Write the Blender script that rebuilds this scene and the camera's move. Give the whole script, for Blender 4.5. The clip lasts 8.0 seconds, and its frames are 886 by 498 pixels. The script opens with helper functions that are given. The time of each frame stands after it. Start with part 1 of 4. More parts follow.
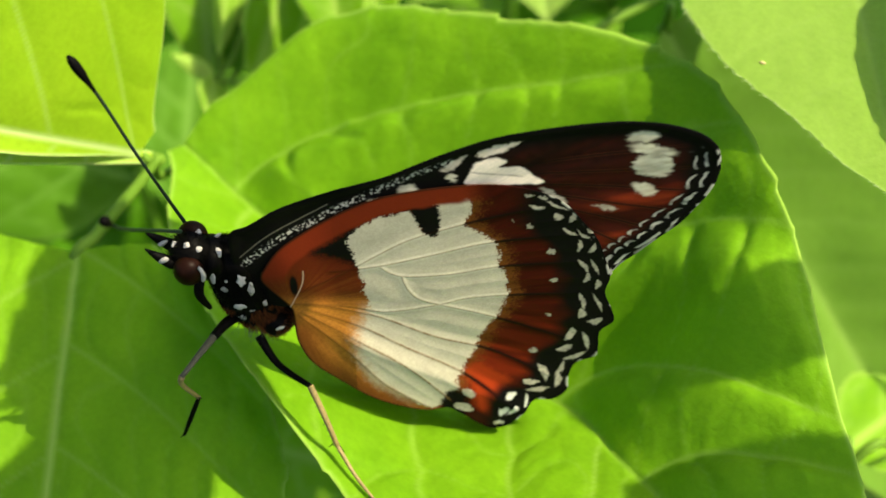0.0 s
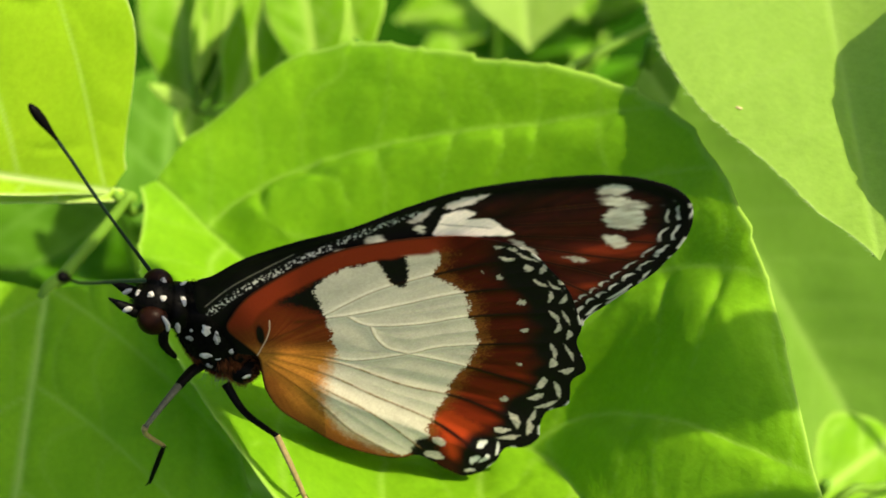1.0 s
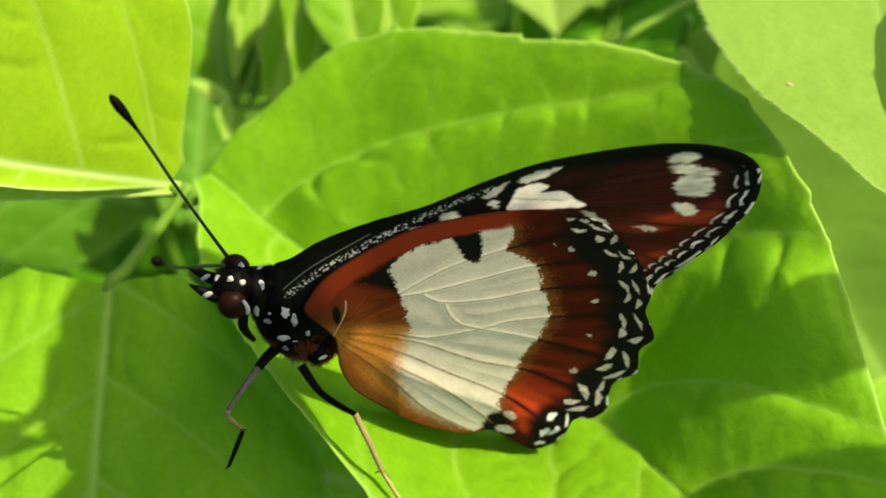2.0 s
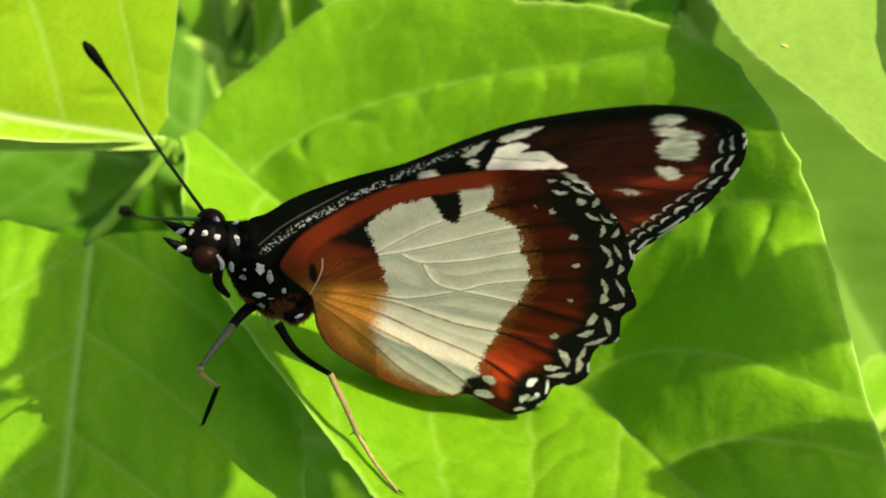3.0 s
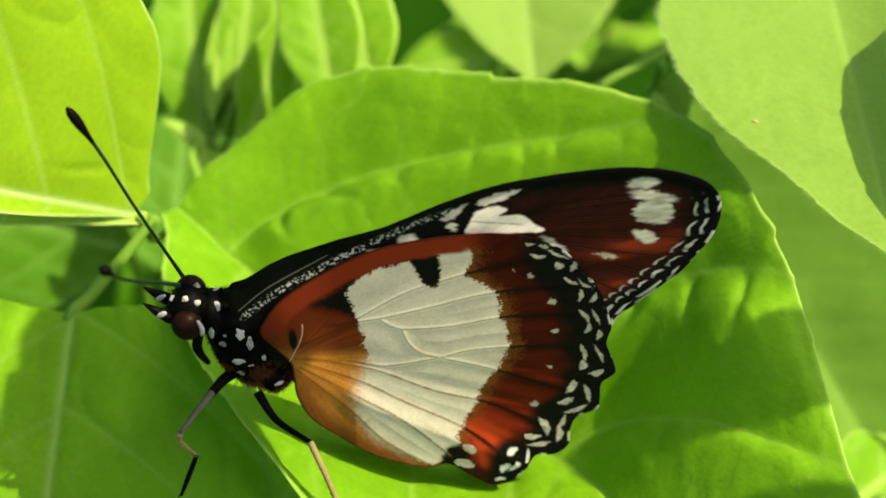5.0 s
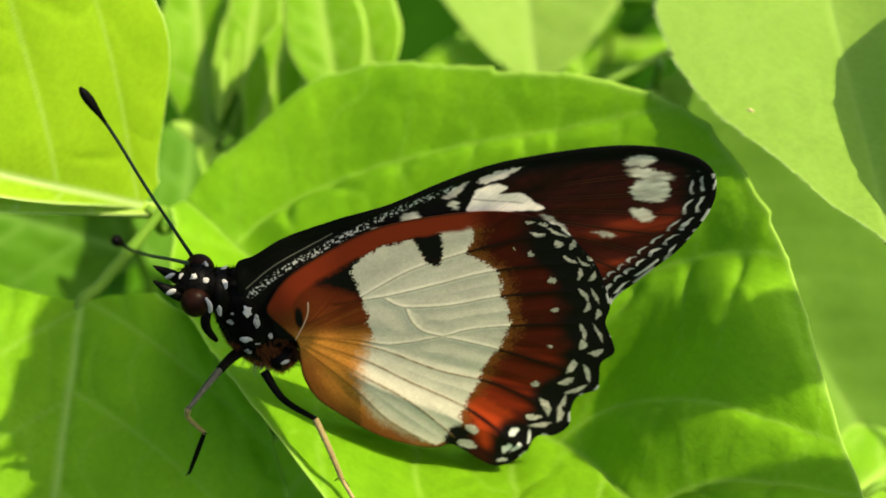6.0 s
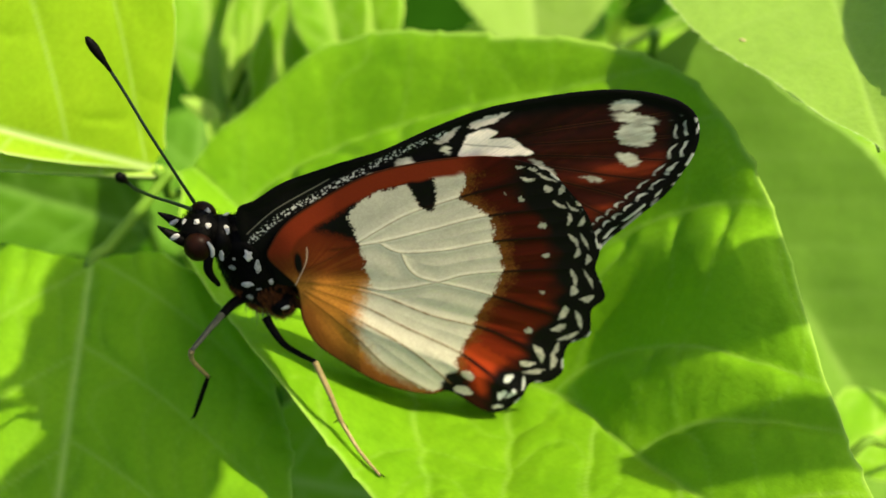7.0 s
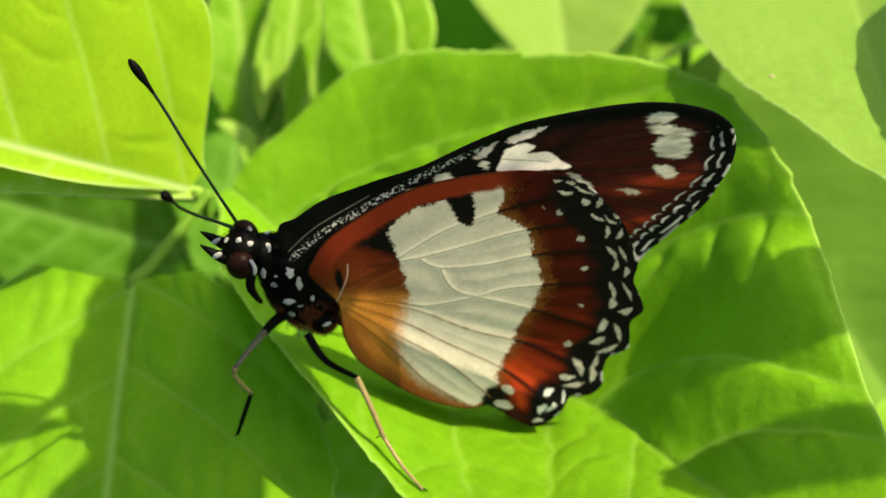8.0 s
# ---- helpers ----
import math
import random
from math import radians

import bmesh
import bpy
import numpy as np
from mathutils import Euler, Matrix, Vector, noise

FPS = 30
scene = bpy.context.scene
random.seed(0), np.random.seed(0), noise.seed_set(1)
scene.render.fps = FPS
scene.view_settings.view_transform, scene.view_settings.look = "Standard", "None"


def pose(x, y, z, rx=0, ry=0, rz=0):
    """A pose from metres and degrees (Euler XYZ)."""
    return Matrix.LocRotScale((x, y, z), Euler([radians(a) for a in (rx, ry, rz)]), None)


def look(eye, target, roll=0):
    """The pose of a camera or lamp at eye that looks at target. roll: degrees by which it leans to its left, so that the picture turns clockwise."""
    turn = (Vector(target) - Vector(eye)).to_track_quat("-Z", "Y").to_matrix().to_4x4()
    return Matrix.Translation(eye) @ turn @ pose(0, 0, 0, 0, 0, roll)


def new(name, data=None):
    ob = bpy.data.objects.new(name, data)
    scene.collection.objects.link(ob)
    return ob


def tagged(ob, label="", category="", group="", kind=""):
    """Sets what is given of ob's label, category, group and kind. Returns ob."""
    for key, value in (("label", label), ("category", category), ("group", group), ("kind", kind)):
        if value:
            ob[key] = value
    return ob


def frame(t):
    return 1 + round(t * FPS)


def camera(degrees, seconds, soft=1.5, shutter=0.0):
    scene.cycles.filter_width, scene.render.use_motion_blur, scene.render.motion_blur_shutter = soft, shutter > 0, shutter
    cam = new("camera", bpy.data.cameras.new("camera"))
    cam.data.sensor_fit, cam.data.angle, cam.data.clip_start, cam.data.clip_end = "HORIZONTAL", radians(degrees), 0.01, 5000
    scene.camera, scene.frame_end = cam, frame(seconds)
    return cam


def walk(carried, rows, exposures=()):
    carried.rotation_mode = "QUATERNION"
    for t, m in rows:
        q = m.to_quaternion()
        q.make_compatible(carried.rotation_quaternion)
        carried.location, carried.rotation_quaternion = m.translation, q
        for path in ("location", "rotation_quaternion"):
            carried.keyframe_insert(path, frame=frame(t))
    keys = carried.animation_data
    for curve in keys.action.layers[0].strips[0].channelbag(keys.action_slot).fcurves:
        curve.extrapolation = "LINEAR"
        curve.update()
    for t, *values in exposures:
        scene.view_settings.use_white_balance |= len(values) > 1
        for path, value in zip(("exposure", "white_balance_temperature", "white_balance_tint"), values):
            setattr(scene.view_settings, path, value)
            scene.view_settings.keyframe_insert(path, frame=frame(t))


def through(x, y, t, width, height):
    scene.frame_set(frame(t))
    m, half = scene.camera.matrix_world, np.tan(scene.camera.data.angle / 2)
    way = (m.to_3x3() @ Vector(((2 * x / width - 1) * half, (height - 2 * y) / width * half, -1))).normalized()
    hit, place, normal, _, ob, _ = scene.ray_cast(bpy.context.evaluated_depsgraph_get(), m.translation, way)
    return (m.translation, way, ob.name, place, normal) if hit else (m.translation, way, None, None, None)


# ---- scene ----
cam = camera(36, 8.0, soft=1.6)
cam.data.dof.use_dof = True
cam.data.dof.focus_distance = 0.124
cam.data.dof.aperture_fstop = 26.0

# seconds, eye, target, roll
PATH = [
    (0, (0.00479, -0.07829, 0.41311), (0.00292, 0.00346, 0.31857), -0.62),
    (0.5, (0.00452, -0.07646, 0.41290), (0.00241, 0.00525, 0.31832), -0.92),
    (1, (0.00690, -0.07424, 0.41434), (0.00563, 0.00801, 0.32022), 0.15),
    (1.2, (0.00242, -0.07585, 0.41335), (0.00039, 0.00644, 0.31928), -1.44),
    (2.3, (-0.00003, -0.07713, 0.41504), (-0.00076, 0.00460, 0.32046), -1.80),
    (2.5, (0.00425, -0.07676, 0.41399), (-0.00045, 0.00417, 0.31884), -2.46),
    (3, (0.00307, -0.07684, 0.41233), (0.00101, 0.00348, 0.31658), -1.11),
    (3.5, (0.00393, -0.07559, 0.41119), (0.00393, 0.00476, 0.31544), 0.00),
    (4, (0.00362, -0.07578, 0.41032), (0.00432, 0.00741, 0.31702), 0.05),
    (4.5, (0.00242, -0.07828, 0.41006), (0.00118, 0.00645, 0.31817), -0.91),
    (4.7, (0.00324, -0.07899, 0.41065), (0.00251, 0.00698, 0.31991), -0.79),
    (5.8, (0.00321, -0.08410, 0.41002), (0.00317, 0.00502, 0.32237), -0.30),
    (6, (0.00350, -0.08542, 0.40953), (0.00272, 0.00395, 0.32214), -0.77),
    (6.5, (0.00454, -0.08915, 0.40823), (0.00302, -0.00097, 0.31964), -0.56),
    (7, (0.00583, -0.09311, 0.40794), (0.00334, -0.00281, 0.32155), -1.81),
    (7.2, (-0.00414, -0.09437, 0.40743), (-0.00606, -0.00252, 0.32267), -3.36),
    (7.5, (0.00617, -0.09226, 0.40891), (0.00060, 0.00003, 0.32478), -3.86),
    (8, (0.00459, -0.09453, 0.40813), (-0.00026, -0.00275, 0.32341), -3.67),
]
walk(cam, [(t, look(eye, target, roll)) for t, eye, target, roll in PATH], [(0, 0.98, 7200, 7), (8, 0.98, 7200, 7)])

# ---- light: high sun from +x, bright hazy sky ----
TO_SUN = Vector((0.72, -0.05, 1.0)).normalized()
world = bpy.data.worlds.new("sky")
scene.world = world
world.use_nodes = True
sky = world.node_tree.nodes.new("ShaderNodeTexSky")
sky.sky_type = "NISHITA"
sky.sun_disc = False
sky.sun_elevation = math.asin(TO_SUN.z)
sky.sun_rotation = math.atan2(TO_SUN.x, TO_SUN.y)
sky.air_density, sky.dust_density, sky.ozone_density = 1.0, 3.0, 1.0
world.node_tree.links.new(sky.outputs[0], world.node_tree.nodes["Background"].inputs[0])
world.node_tree.nodes["Background"].inputs[1].default_value = 0.145
sun = new("sun", bpy.data.lights.new("sun", "SUN"))
sun.data.energy, sun.data.angle, sun.data.color = 4.7, radians(0.5), (1.0, 0.91, 0.70)
sun.matrix_world = look(TO_SUN * 2.0, (0, 0, 0))

K = 0.001  # millimetres to metres
GROUND_Z = 40.0


# ---- materials ----
class Tree:
    """A small helper that adds nodes and links to a material."""

    def __init__(self, name):
        self.mat = bpy.data.materials.new(name)
        self.mat.use_nodes = True
        self.t = self.mat.node_tree
        self.bsdf = self.t.nodes["Principled BSDF"]
        self.out = self.t.nodes["Material Output"]

    def node(self, kind, **values):
        n = self.t.nodes.new(kind)
        for key, value in values.items():
            n.inputs[key].default_value = value
        return n

    def link(self, a, b):
        self.t.links.new(a, b)

    def noise(self, scale, detail=3.0, rough=0.6, coords=None):
        n = self.node("ShaderNodeTexNoise", Scale=scale, Detail=detail, Roughness=rough)
        if coords:
            self.link(coords, n.inputs["Vector"])
        return n.outputs["Fac"]

    def ramp(self, fac, stops):
        r = self.t.nodes.new("ShaderNodeValToRGB")
        while len(r.color_ramp.elements) < len(stops):
            r.color_ramp.elements.new(0.5)
        for e, (p, c) in zip(r.color_ramp.elements, stops):
            e.position, e.color = p, (*c, 1.0)
        self.link(fac, r.inputs[0])
        return r.outputs[0]

    def mix(self, fac, a, b, blend="MIX"):
        m = self.t.nodes.new("ShaderNodeMix")
        m.data_type, m.blend_type = "RGBA", blend
        for socket, v in ((m.inputs[0], fac), (m.inputs[6], a), (m.inputs[7], b)):
            if isinstance(v, bpy.types.NodeSocket):
                self.link(v, socket)
            else:
                socket.default_value = v if isinstance(v, (int, float)) else (*v, 1.0)
        return m.outputs[2]

    def math(self, op, a, b=0.0):
        m = self.t.nodes.new("ShaderNodeMath")
        m.operation = op
        for socket, v in zip(m.inputs, (a, b)):
            if isinstance(v, bpy.types.NodeSocket):
                self.link(v, socket)
            else:
                socket.default_value = v
        return m.outputs[0]

    def attribute(self, name):
        a = self.t.nodes.new("ShaderNodeAttribute")
        a.attribute_name = name
        return a

    def coords(self):
        return self.t.nodes.new("ShaderNodeTexCoord").outputs["Object"]

    def bump(self, height, strength, distance):
        b = self.node("ShaderNodeBump", Strength=strength, Distance=distance)
        self.link(height, b.inputs["Height"])
        self.link(b.outputs[0], self.bsdf.inputs["Normal"])
        return b.outputs[0]


def leaf_material(name, low, high, vein, through, share=0.42, rough=0.5, gloss=0.08, mottle=1.0, relief=0.30):
    """A living leaf: mottled green, paler veins, fine net relief, light passing through."""
    m = Tree(name)
    co = m.coords()
    big, fine = m.noise(90.0, 4.0, 0.6, co), m.noise(1400.0, 3.0, 0.6, co)
    green = m.mix(m.ramp(big, [(0.5 - 0.2 / mottle, (0, 0, 0)), (0.5 + 0.2 / mottle, (1, 1, 1))]), low, high)
    green = m.mix(m.ramp(fine, [(0.35, (0, 0, 0)), (0.75, (0.5, 0.5, 0.5))]), green, tuple(c * 0.62 for c in low))
    flecks = m.noise(420.0, 5.0, 0.75, co)
    green = m.mix(m.ramp(flecks, [(0.52, (0, 0, 0)), (0.80, (0.28 * mottle,) * 3)]), green, tuple(min(1.0, c * 1.45) for c in high))
    mask = m.attribute("vein").outputs["Fac"]
    green = m.mix(m.math("MULTIPLY", mask, 0.75), green, vein)
    m.link(green, m.bsdf.inputs["Base Color"])
    m.bsdf.inputs["Roughness"].default_value = rough
    m.bsdf.inputs["Specular IOR Level"].default_value = gloss
    cells = m.node("ShaderNodeTexVoronoi", Scale=900.0)
    cells.feature = "DISTANCE_TO_EDGE"
    m.link(co, cells.inputs["Vector"])
    h = m.math("ADD", m.math("MULTIPLY", cells.outputs["Distance"], 0.5), m.math("MULTIPLY", fine, 0.6))
    normal = m.bump(m.math("ADD", h, m.math("MULTIPLY", flecks, 1.0)), relief, 0.00025)
    tr = m.node("ShaderNodeBsdfTranslucent")
    m.link(m.mix(m.math("MULTIPLY", mask, 0.5), through, vein), tr.inputs["Color"])
    m.link(normal, tr.inputs["Normal"])
    both = m.node("ShaderNodeMixShader", Fac=share)
    m.link(m.bsdf.outputs[0], both.inputs[1])
    m.link(tr.outputs[0], both.inputs[2])
    m.link(both.outputs[0], m.out.inputs["Surface"])
    return m.mat


LEAF = leaf_material("leaf_green", (0.12, 0.285, 0.010), (0.20, 0.41, 0.016), (0.38, 0.56, 0.11), (0.36, 0.67, 0.014))
LEAF_BRIGHT = leaf_material("leaf_yellow_green", (0.225, 0.41, 0.018), (0.33, 0.51, 0.026), (0.60, 0.72, 0.32), (0.54, 0.76, 0.022), mottle=0.6, gloss=0.12, relief=0.12)
LEAF_PALE = leaf_material("leaf_pale_green", (0.195, 0.330, 0.050), (0.235, 0.38, 0.066), (0.29, 0.44, 0.10), (0.33, 0.53, 0.065), mottle=0.45)
LEAF_DULL = leaf_material("leaf_dull_green", (0.125, 0.265, 0.032), (0.18, 0.34, 0.046), (0.28, 0.45, 0.10), (0.26, 0.48, 0.036), mottle=0.5, gloss=0.05)
# darker copy of the leaf green, with the shade of the gaps in its colour
LEAF_SHADED = leaf_material("leaf_shaded_green", (0.035, 0.14, 0.003), (0.07, 0.22, 0.006), (0.13, 0.32, 0.03), (0.14, 0.40, 0.008), gloss=0.02)

# very translucent, only for the unseen shade-casting leaves, to soften their shade
LEAF_SHEER = leaf_material("leaf_sheer_green", (0.20, 0.36, 0.06), (0.28, 0.44, 0.09), (0.42, 0.56, 0.2), (0.78, 0.92, 0.42), share=0.8, gloss=0.08)
# dark and nearly opaque; on the leaves behind, the darkness is painted shade
LEAF_DARK = leaf_material("leaf_dark_green", (0.04, 0.12, 0.006), (0.07, 0.18, 0.012), (0.14, 0.28, 0.05), (0.10, 0.30, 0.01), share=0.10, gloss=0.03)


def plain_material(name, low, high, scale, rough, spec=0.4, bump=0.2, depth=0.0001):
    m = Tree(name)
    co = m.coords()
    n = m.noise(scale, 4.0, 0.65, co)
    m.link(m.mix(n, low, high), m.bsdf.inputs["Base Color"])
    m.bsdf.inputs["Roughness"].default_value = rough
    m.bsdf.inputs["Specular IOR Level"].default_value = spec
    m.bump(m.noise(scale * 6, 3.0, 0.6, co), bump, depth)
    return m.mat


STEM = plain_material("stem_green", (0.075, 0.165, 0.013), (0.125, 0.235, 0.026), 250.0, 0.55, 0.1)
STEM_DEEP = plain_material("stem_deep_green", (0.06, 0.16, 0.008), (0.10, 0.22, 0.015), 200.0, 0.6, 0.2)
SOIL = plain_material("mossy_soil", (0.004, 0.022, 0.001), (0.012, 0.050, 0.003), 40.0, 0.9, 0.0, 0.6, 0.004)
CHITIN = plain_material("black_chitin", (0.0007, 0.0007, 0.0007), (0.0026, 0.0023, 0.0020), 900.0, 0.5, 0.035, 0.5, 0.00008)
FUZZ = plain_material("black_hair", (0.0008, 0.0008, 0.0007), (0.0030, 0.0026, 0.0022), 900.0, 0.7, 0.03)
RUST_FUZZ = plain_material("rust_hair", (0.05, 0.014, 0.004), (0.13, 0.040, 0.009), 900.0, 0.7, 0.1)
PALE_FUZZ = plain_material("pale_hair", (0.10, 0.13, 0.06), (0.20, 0.22, 0.12), 900.0, 0.7, 0.1)
HAIR = plain_material("leaf_hair", (0.40, 0.55, 0.20), (0.55, 0.68, 0.32), 900.0, 0.7, 0.1)
SPOT = plain_material("white_scales", (0.22, 0.21, 0.195), (0.50, 0.485, 0.46), 2200.0, 0.85, 0.03, 0.6)
SPECK = plain_material("dried_speck", (0.28, 0.22, 0.09), (0.52, 0.44, 0.24), 1500.0, 0.8, 0.05)
# near-black with the greenish reflection of the surroundings mixed into its colour
ANTENNA = plain_material("antenna_green_reflection", (0.0016, 0.0060, 0.0045), (0.0035, 0.0130, 0.0100), 900.0, 0.4, 0.25)
EYE = plain_material("brown_eye", (0.003, 0.0012, 0.0008), (0.017, 0.0054, 0.0026), 420.0, 0.4, 0.05, 0.05)
LEG_TAN = plain_material("tan_leg", (0.09, 0.062, 0.022), (0.34, 0.26, 0.105), 1500.0, 0.5, 0.25)
LEG_GREY = plain_material("grey_leg", (0.003, 0.003, 0.003), (0.105, 0.105, 0.07), 2600.0, 0.5, 0.2)


def wing_material():
    m = Tree("wing_scales")
    co = m.coords()
    colour = m.attribute("tint").outputs["Color"]
    grain = m.noise(5200.0, 2.0, 0.6, co)
    dust = m.noise(700.0, 4.0, 0.6, co)
    shade = m.math("ADD", m.math("MULTIPLY", grain, 0.30), m.math("ADD", m.math("MULTIPLY", dust, 0.14), 0.78))
    c = m.node("ShaderNodeCombineColor")
    for i in range(3):
        m.link(shade, c.inputs[i])
    m.link(m.mix(1.0, colour, c.outputs[0], "MULTIPLY"), m.bsdf.inputs["Base Color"])
    m.bsdf.inputs["Roughness"].default_value = 0.62
    m.bsdf.inputs["Specular IOR Level"].default_value = 0.06
    m.bump(m.math("ADD", grain, m.math("MULTIPLY", dust, 0.3)), 0.22, 0.00005)
    return m.mat


WING = wing_material()


# ---- mesh helpers (all shapes in millimetres) ----
def mesh_from(name, verts, faces, material, smooth=True, attributes=()):
    me = bpy.data.meshes.new(name)
    me.from_pydata([tuple(v) for v in (np.asarray(verts, float) * K).tolist()], [], faces)
    for key, values in attributes:
        values = np.asarray(values, np.float32)
        if values.ndim == 1:
            me.attributes.new(key, "FLOAT", "POINT").data.foreach_set("value", values)
        else:
            rgba = np.c_[values, np.ones(len(values), np.float32)].astype(np.float32)
            me.attributes.new(key, "FLOAT_COLOR", "POINT").data.foreach_set("color", rgba.ravel())
    if smooth:
        me.polygons.foreach_set("use_smooth", [True] * len(me.polygons))
    me.materials.append(material)
    me.update()
    return me


def part(name, me, parent, label=""):
    ob = new(name, me)
    ob.parent = parent
    return tagged(ob, label)


def thing(name, label, category, at=(0, 0, 0), group="", kind=""):
    ob = new(name)
    ob.location = Vector(at) * K
    ob.empty_display_size = 0.005
    return tagged(ob, label, category, group, kind)


def smooth_line(points, count, closed=False):
    """A Catmull-Rom line through a few points."""
    p = np.asarray(points, float)
    n = len(p)
    out = []
    spans = n if closed else n - 1
    for u in np.linspace(0, spans, count, endpoint=not closed):
        i = min(int(u), spans - 1)
        f = u - i
        idx = [(i + k) % n if closed else min(max(i + k, 0), n - 1) for k in (-1, 0, 1, 2)]
        a, b, c, d = p[idx]
        out.append(0.5 * (2 * b + (c - a) * f + (2 * a - 5 * b + 4 * c - d) * f**2 + (3 * b - a - 3 * c + d) * f**3))
    return np.array(out)


def tube(name, points, radii, material, count=24, sides=9):
    """A tapered round tube along a smooth line."""
    line = smooth_line(points, count)
    r = np.interp(np.linspace(0, 1, count), np.linspace(0, 1, len(radii)), radii)
    verts, faces = [], []
    side = None
    for i in range(count):
        d = Vector(line[min(i + 1, count - 1)] - line[max(i - 1, 0)]).normalized()
        if side is None:
            side = d.orthogonal().normalized()
        side = (side - d * side.dot(d)).normalized()
        up = d.cross(side)
        for k in range(sides):
            a = 2 * math.pi * k / sides
            verts.append(Vector(line[i]) + (side * math.cos(a) + up * math.sin(a)) * r[i])
    for i in range(count - 1):
        for k in range(sides):
            k2 = (k + 1) % sides
            faces.append((i * sides + k, i * sides + k2, (i + 1) * sides + k2, (i + 1) * sides + k))
    faces += [tuple(range(sides))[::-1], tuple(range((count - 1) * sides, count * sides))]
    return mesh_from(name, verts, faces, material)


def blob(name, centre, axes, material, lumps=0.05, freq=0.6, rings=28, sides=36):
    """A closed rounded form: axes are three half-axis vectors, the surface slightly uneven."""
    a, b, c = (np.asarray(v, float) for v in axes)
    verts, faces = [], []
    for i in range(rings + 1):
        t = math.pi * i / rings
        for k in range(sides):
            p = 2 * math.pi * k / sides
            d = math.cos(t) * a + math.sin(t) * (math.cos(p) * b + math.sin(p) * c)
            q = Vector(np.asarray(centre) + d)
            verts.append(np.asarray(centre) + d * (1 + lumps * noise.noise(q * freq)))
    for i in range(rings):
        for k in range(sides):
            k2 = (k + 1) % sides
            faces.append((i * sides + k, (i + 1) * sides + k, (i + 1) * sides + k2, i * sides + k2))
    return mesh_from(name, verts, faces, material)


def grain_noise(x, y, cell, seed):
    """Smooth value noise between 0 and 1 on arrays."""
    rng = np.random.default_rng(seed)
    table = rng.random((256, 256))
    gx, gy = x / cell, y / cell
    ix, iy = np.floor(gx).astype(int), np.floor(gy).astype(int)
    fx, fy = gx - ix, gy - iy
    fx, fy = fx * fx * (3 - 2 * fx), fy * fy * (3 - 2 * fy)
    g = lambda i, j: table[i % 256, j % 256]
    return (g(ix, iy) * (1 - fx) + g(ix + 1, iy) * fx) * (1 - fy) + (g(ix, iy + 1) * (1 - fx) + g(ix + 1, iy + 1) * fx) * fy


# ---- leaves ----
def even(values, count):
    """Values at even steps, carried smoothly over count places."""
    return smooth_line([(i, v) for i, v in enumerate(values)], count)[:, 1]


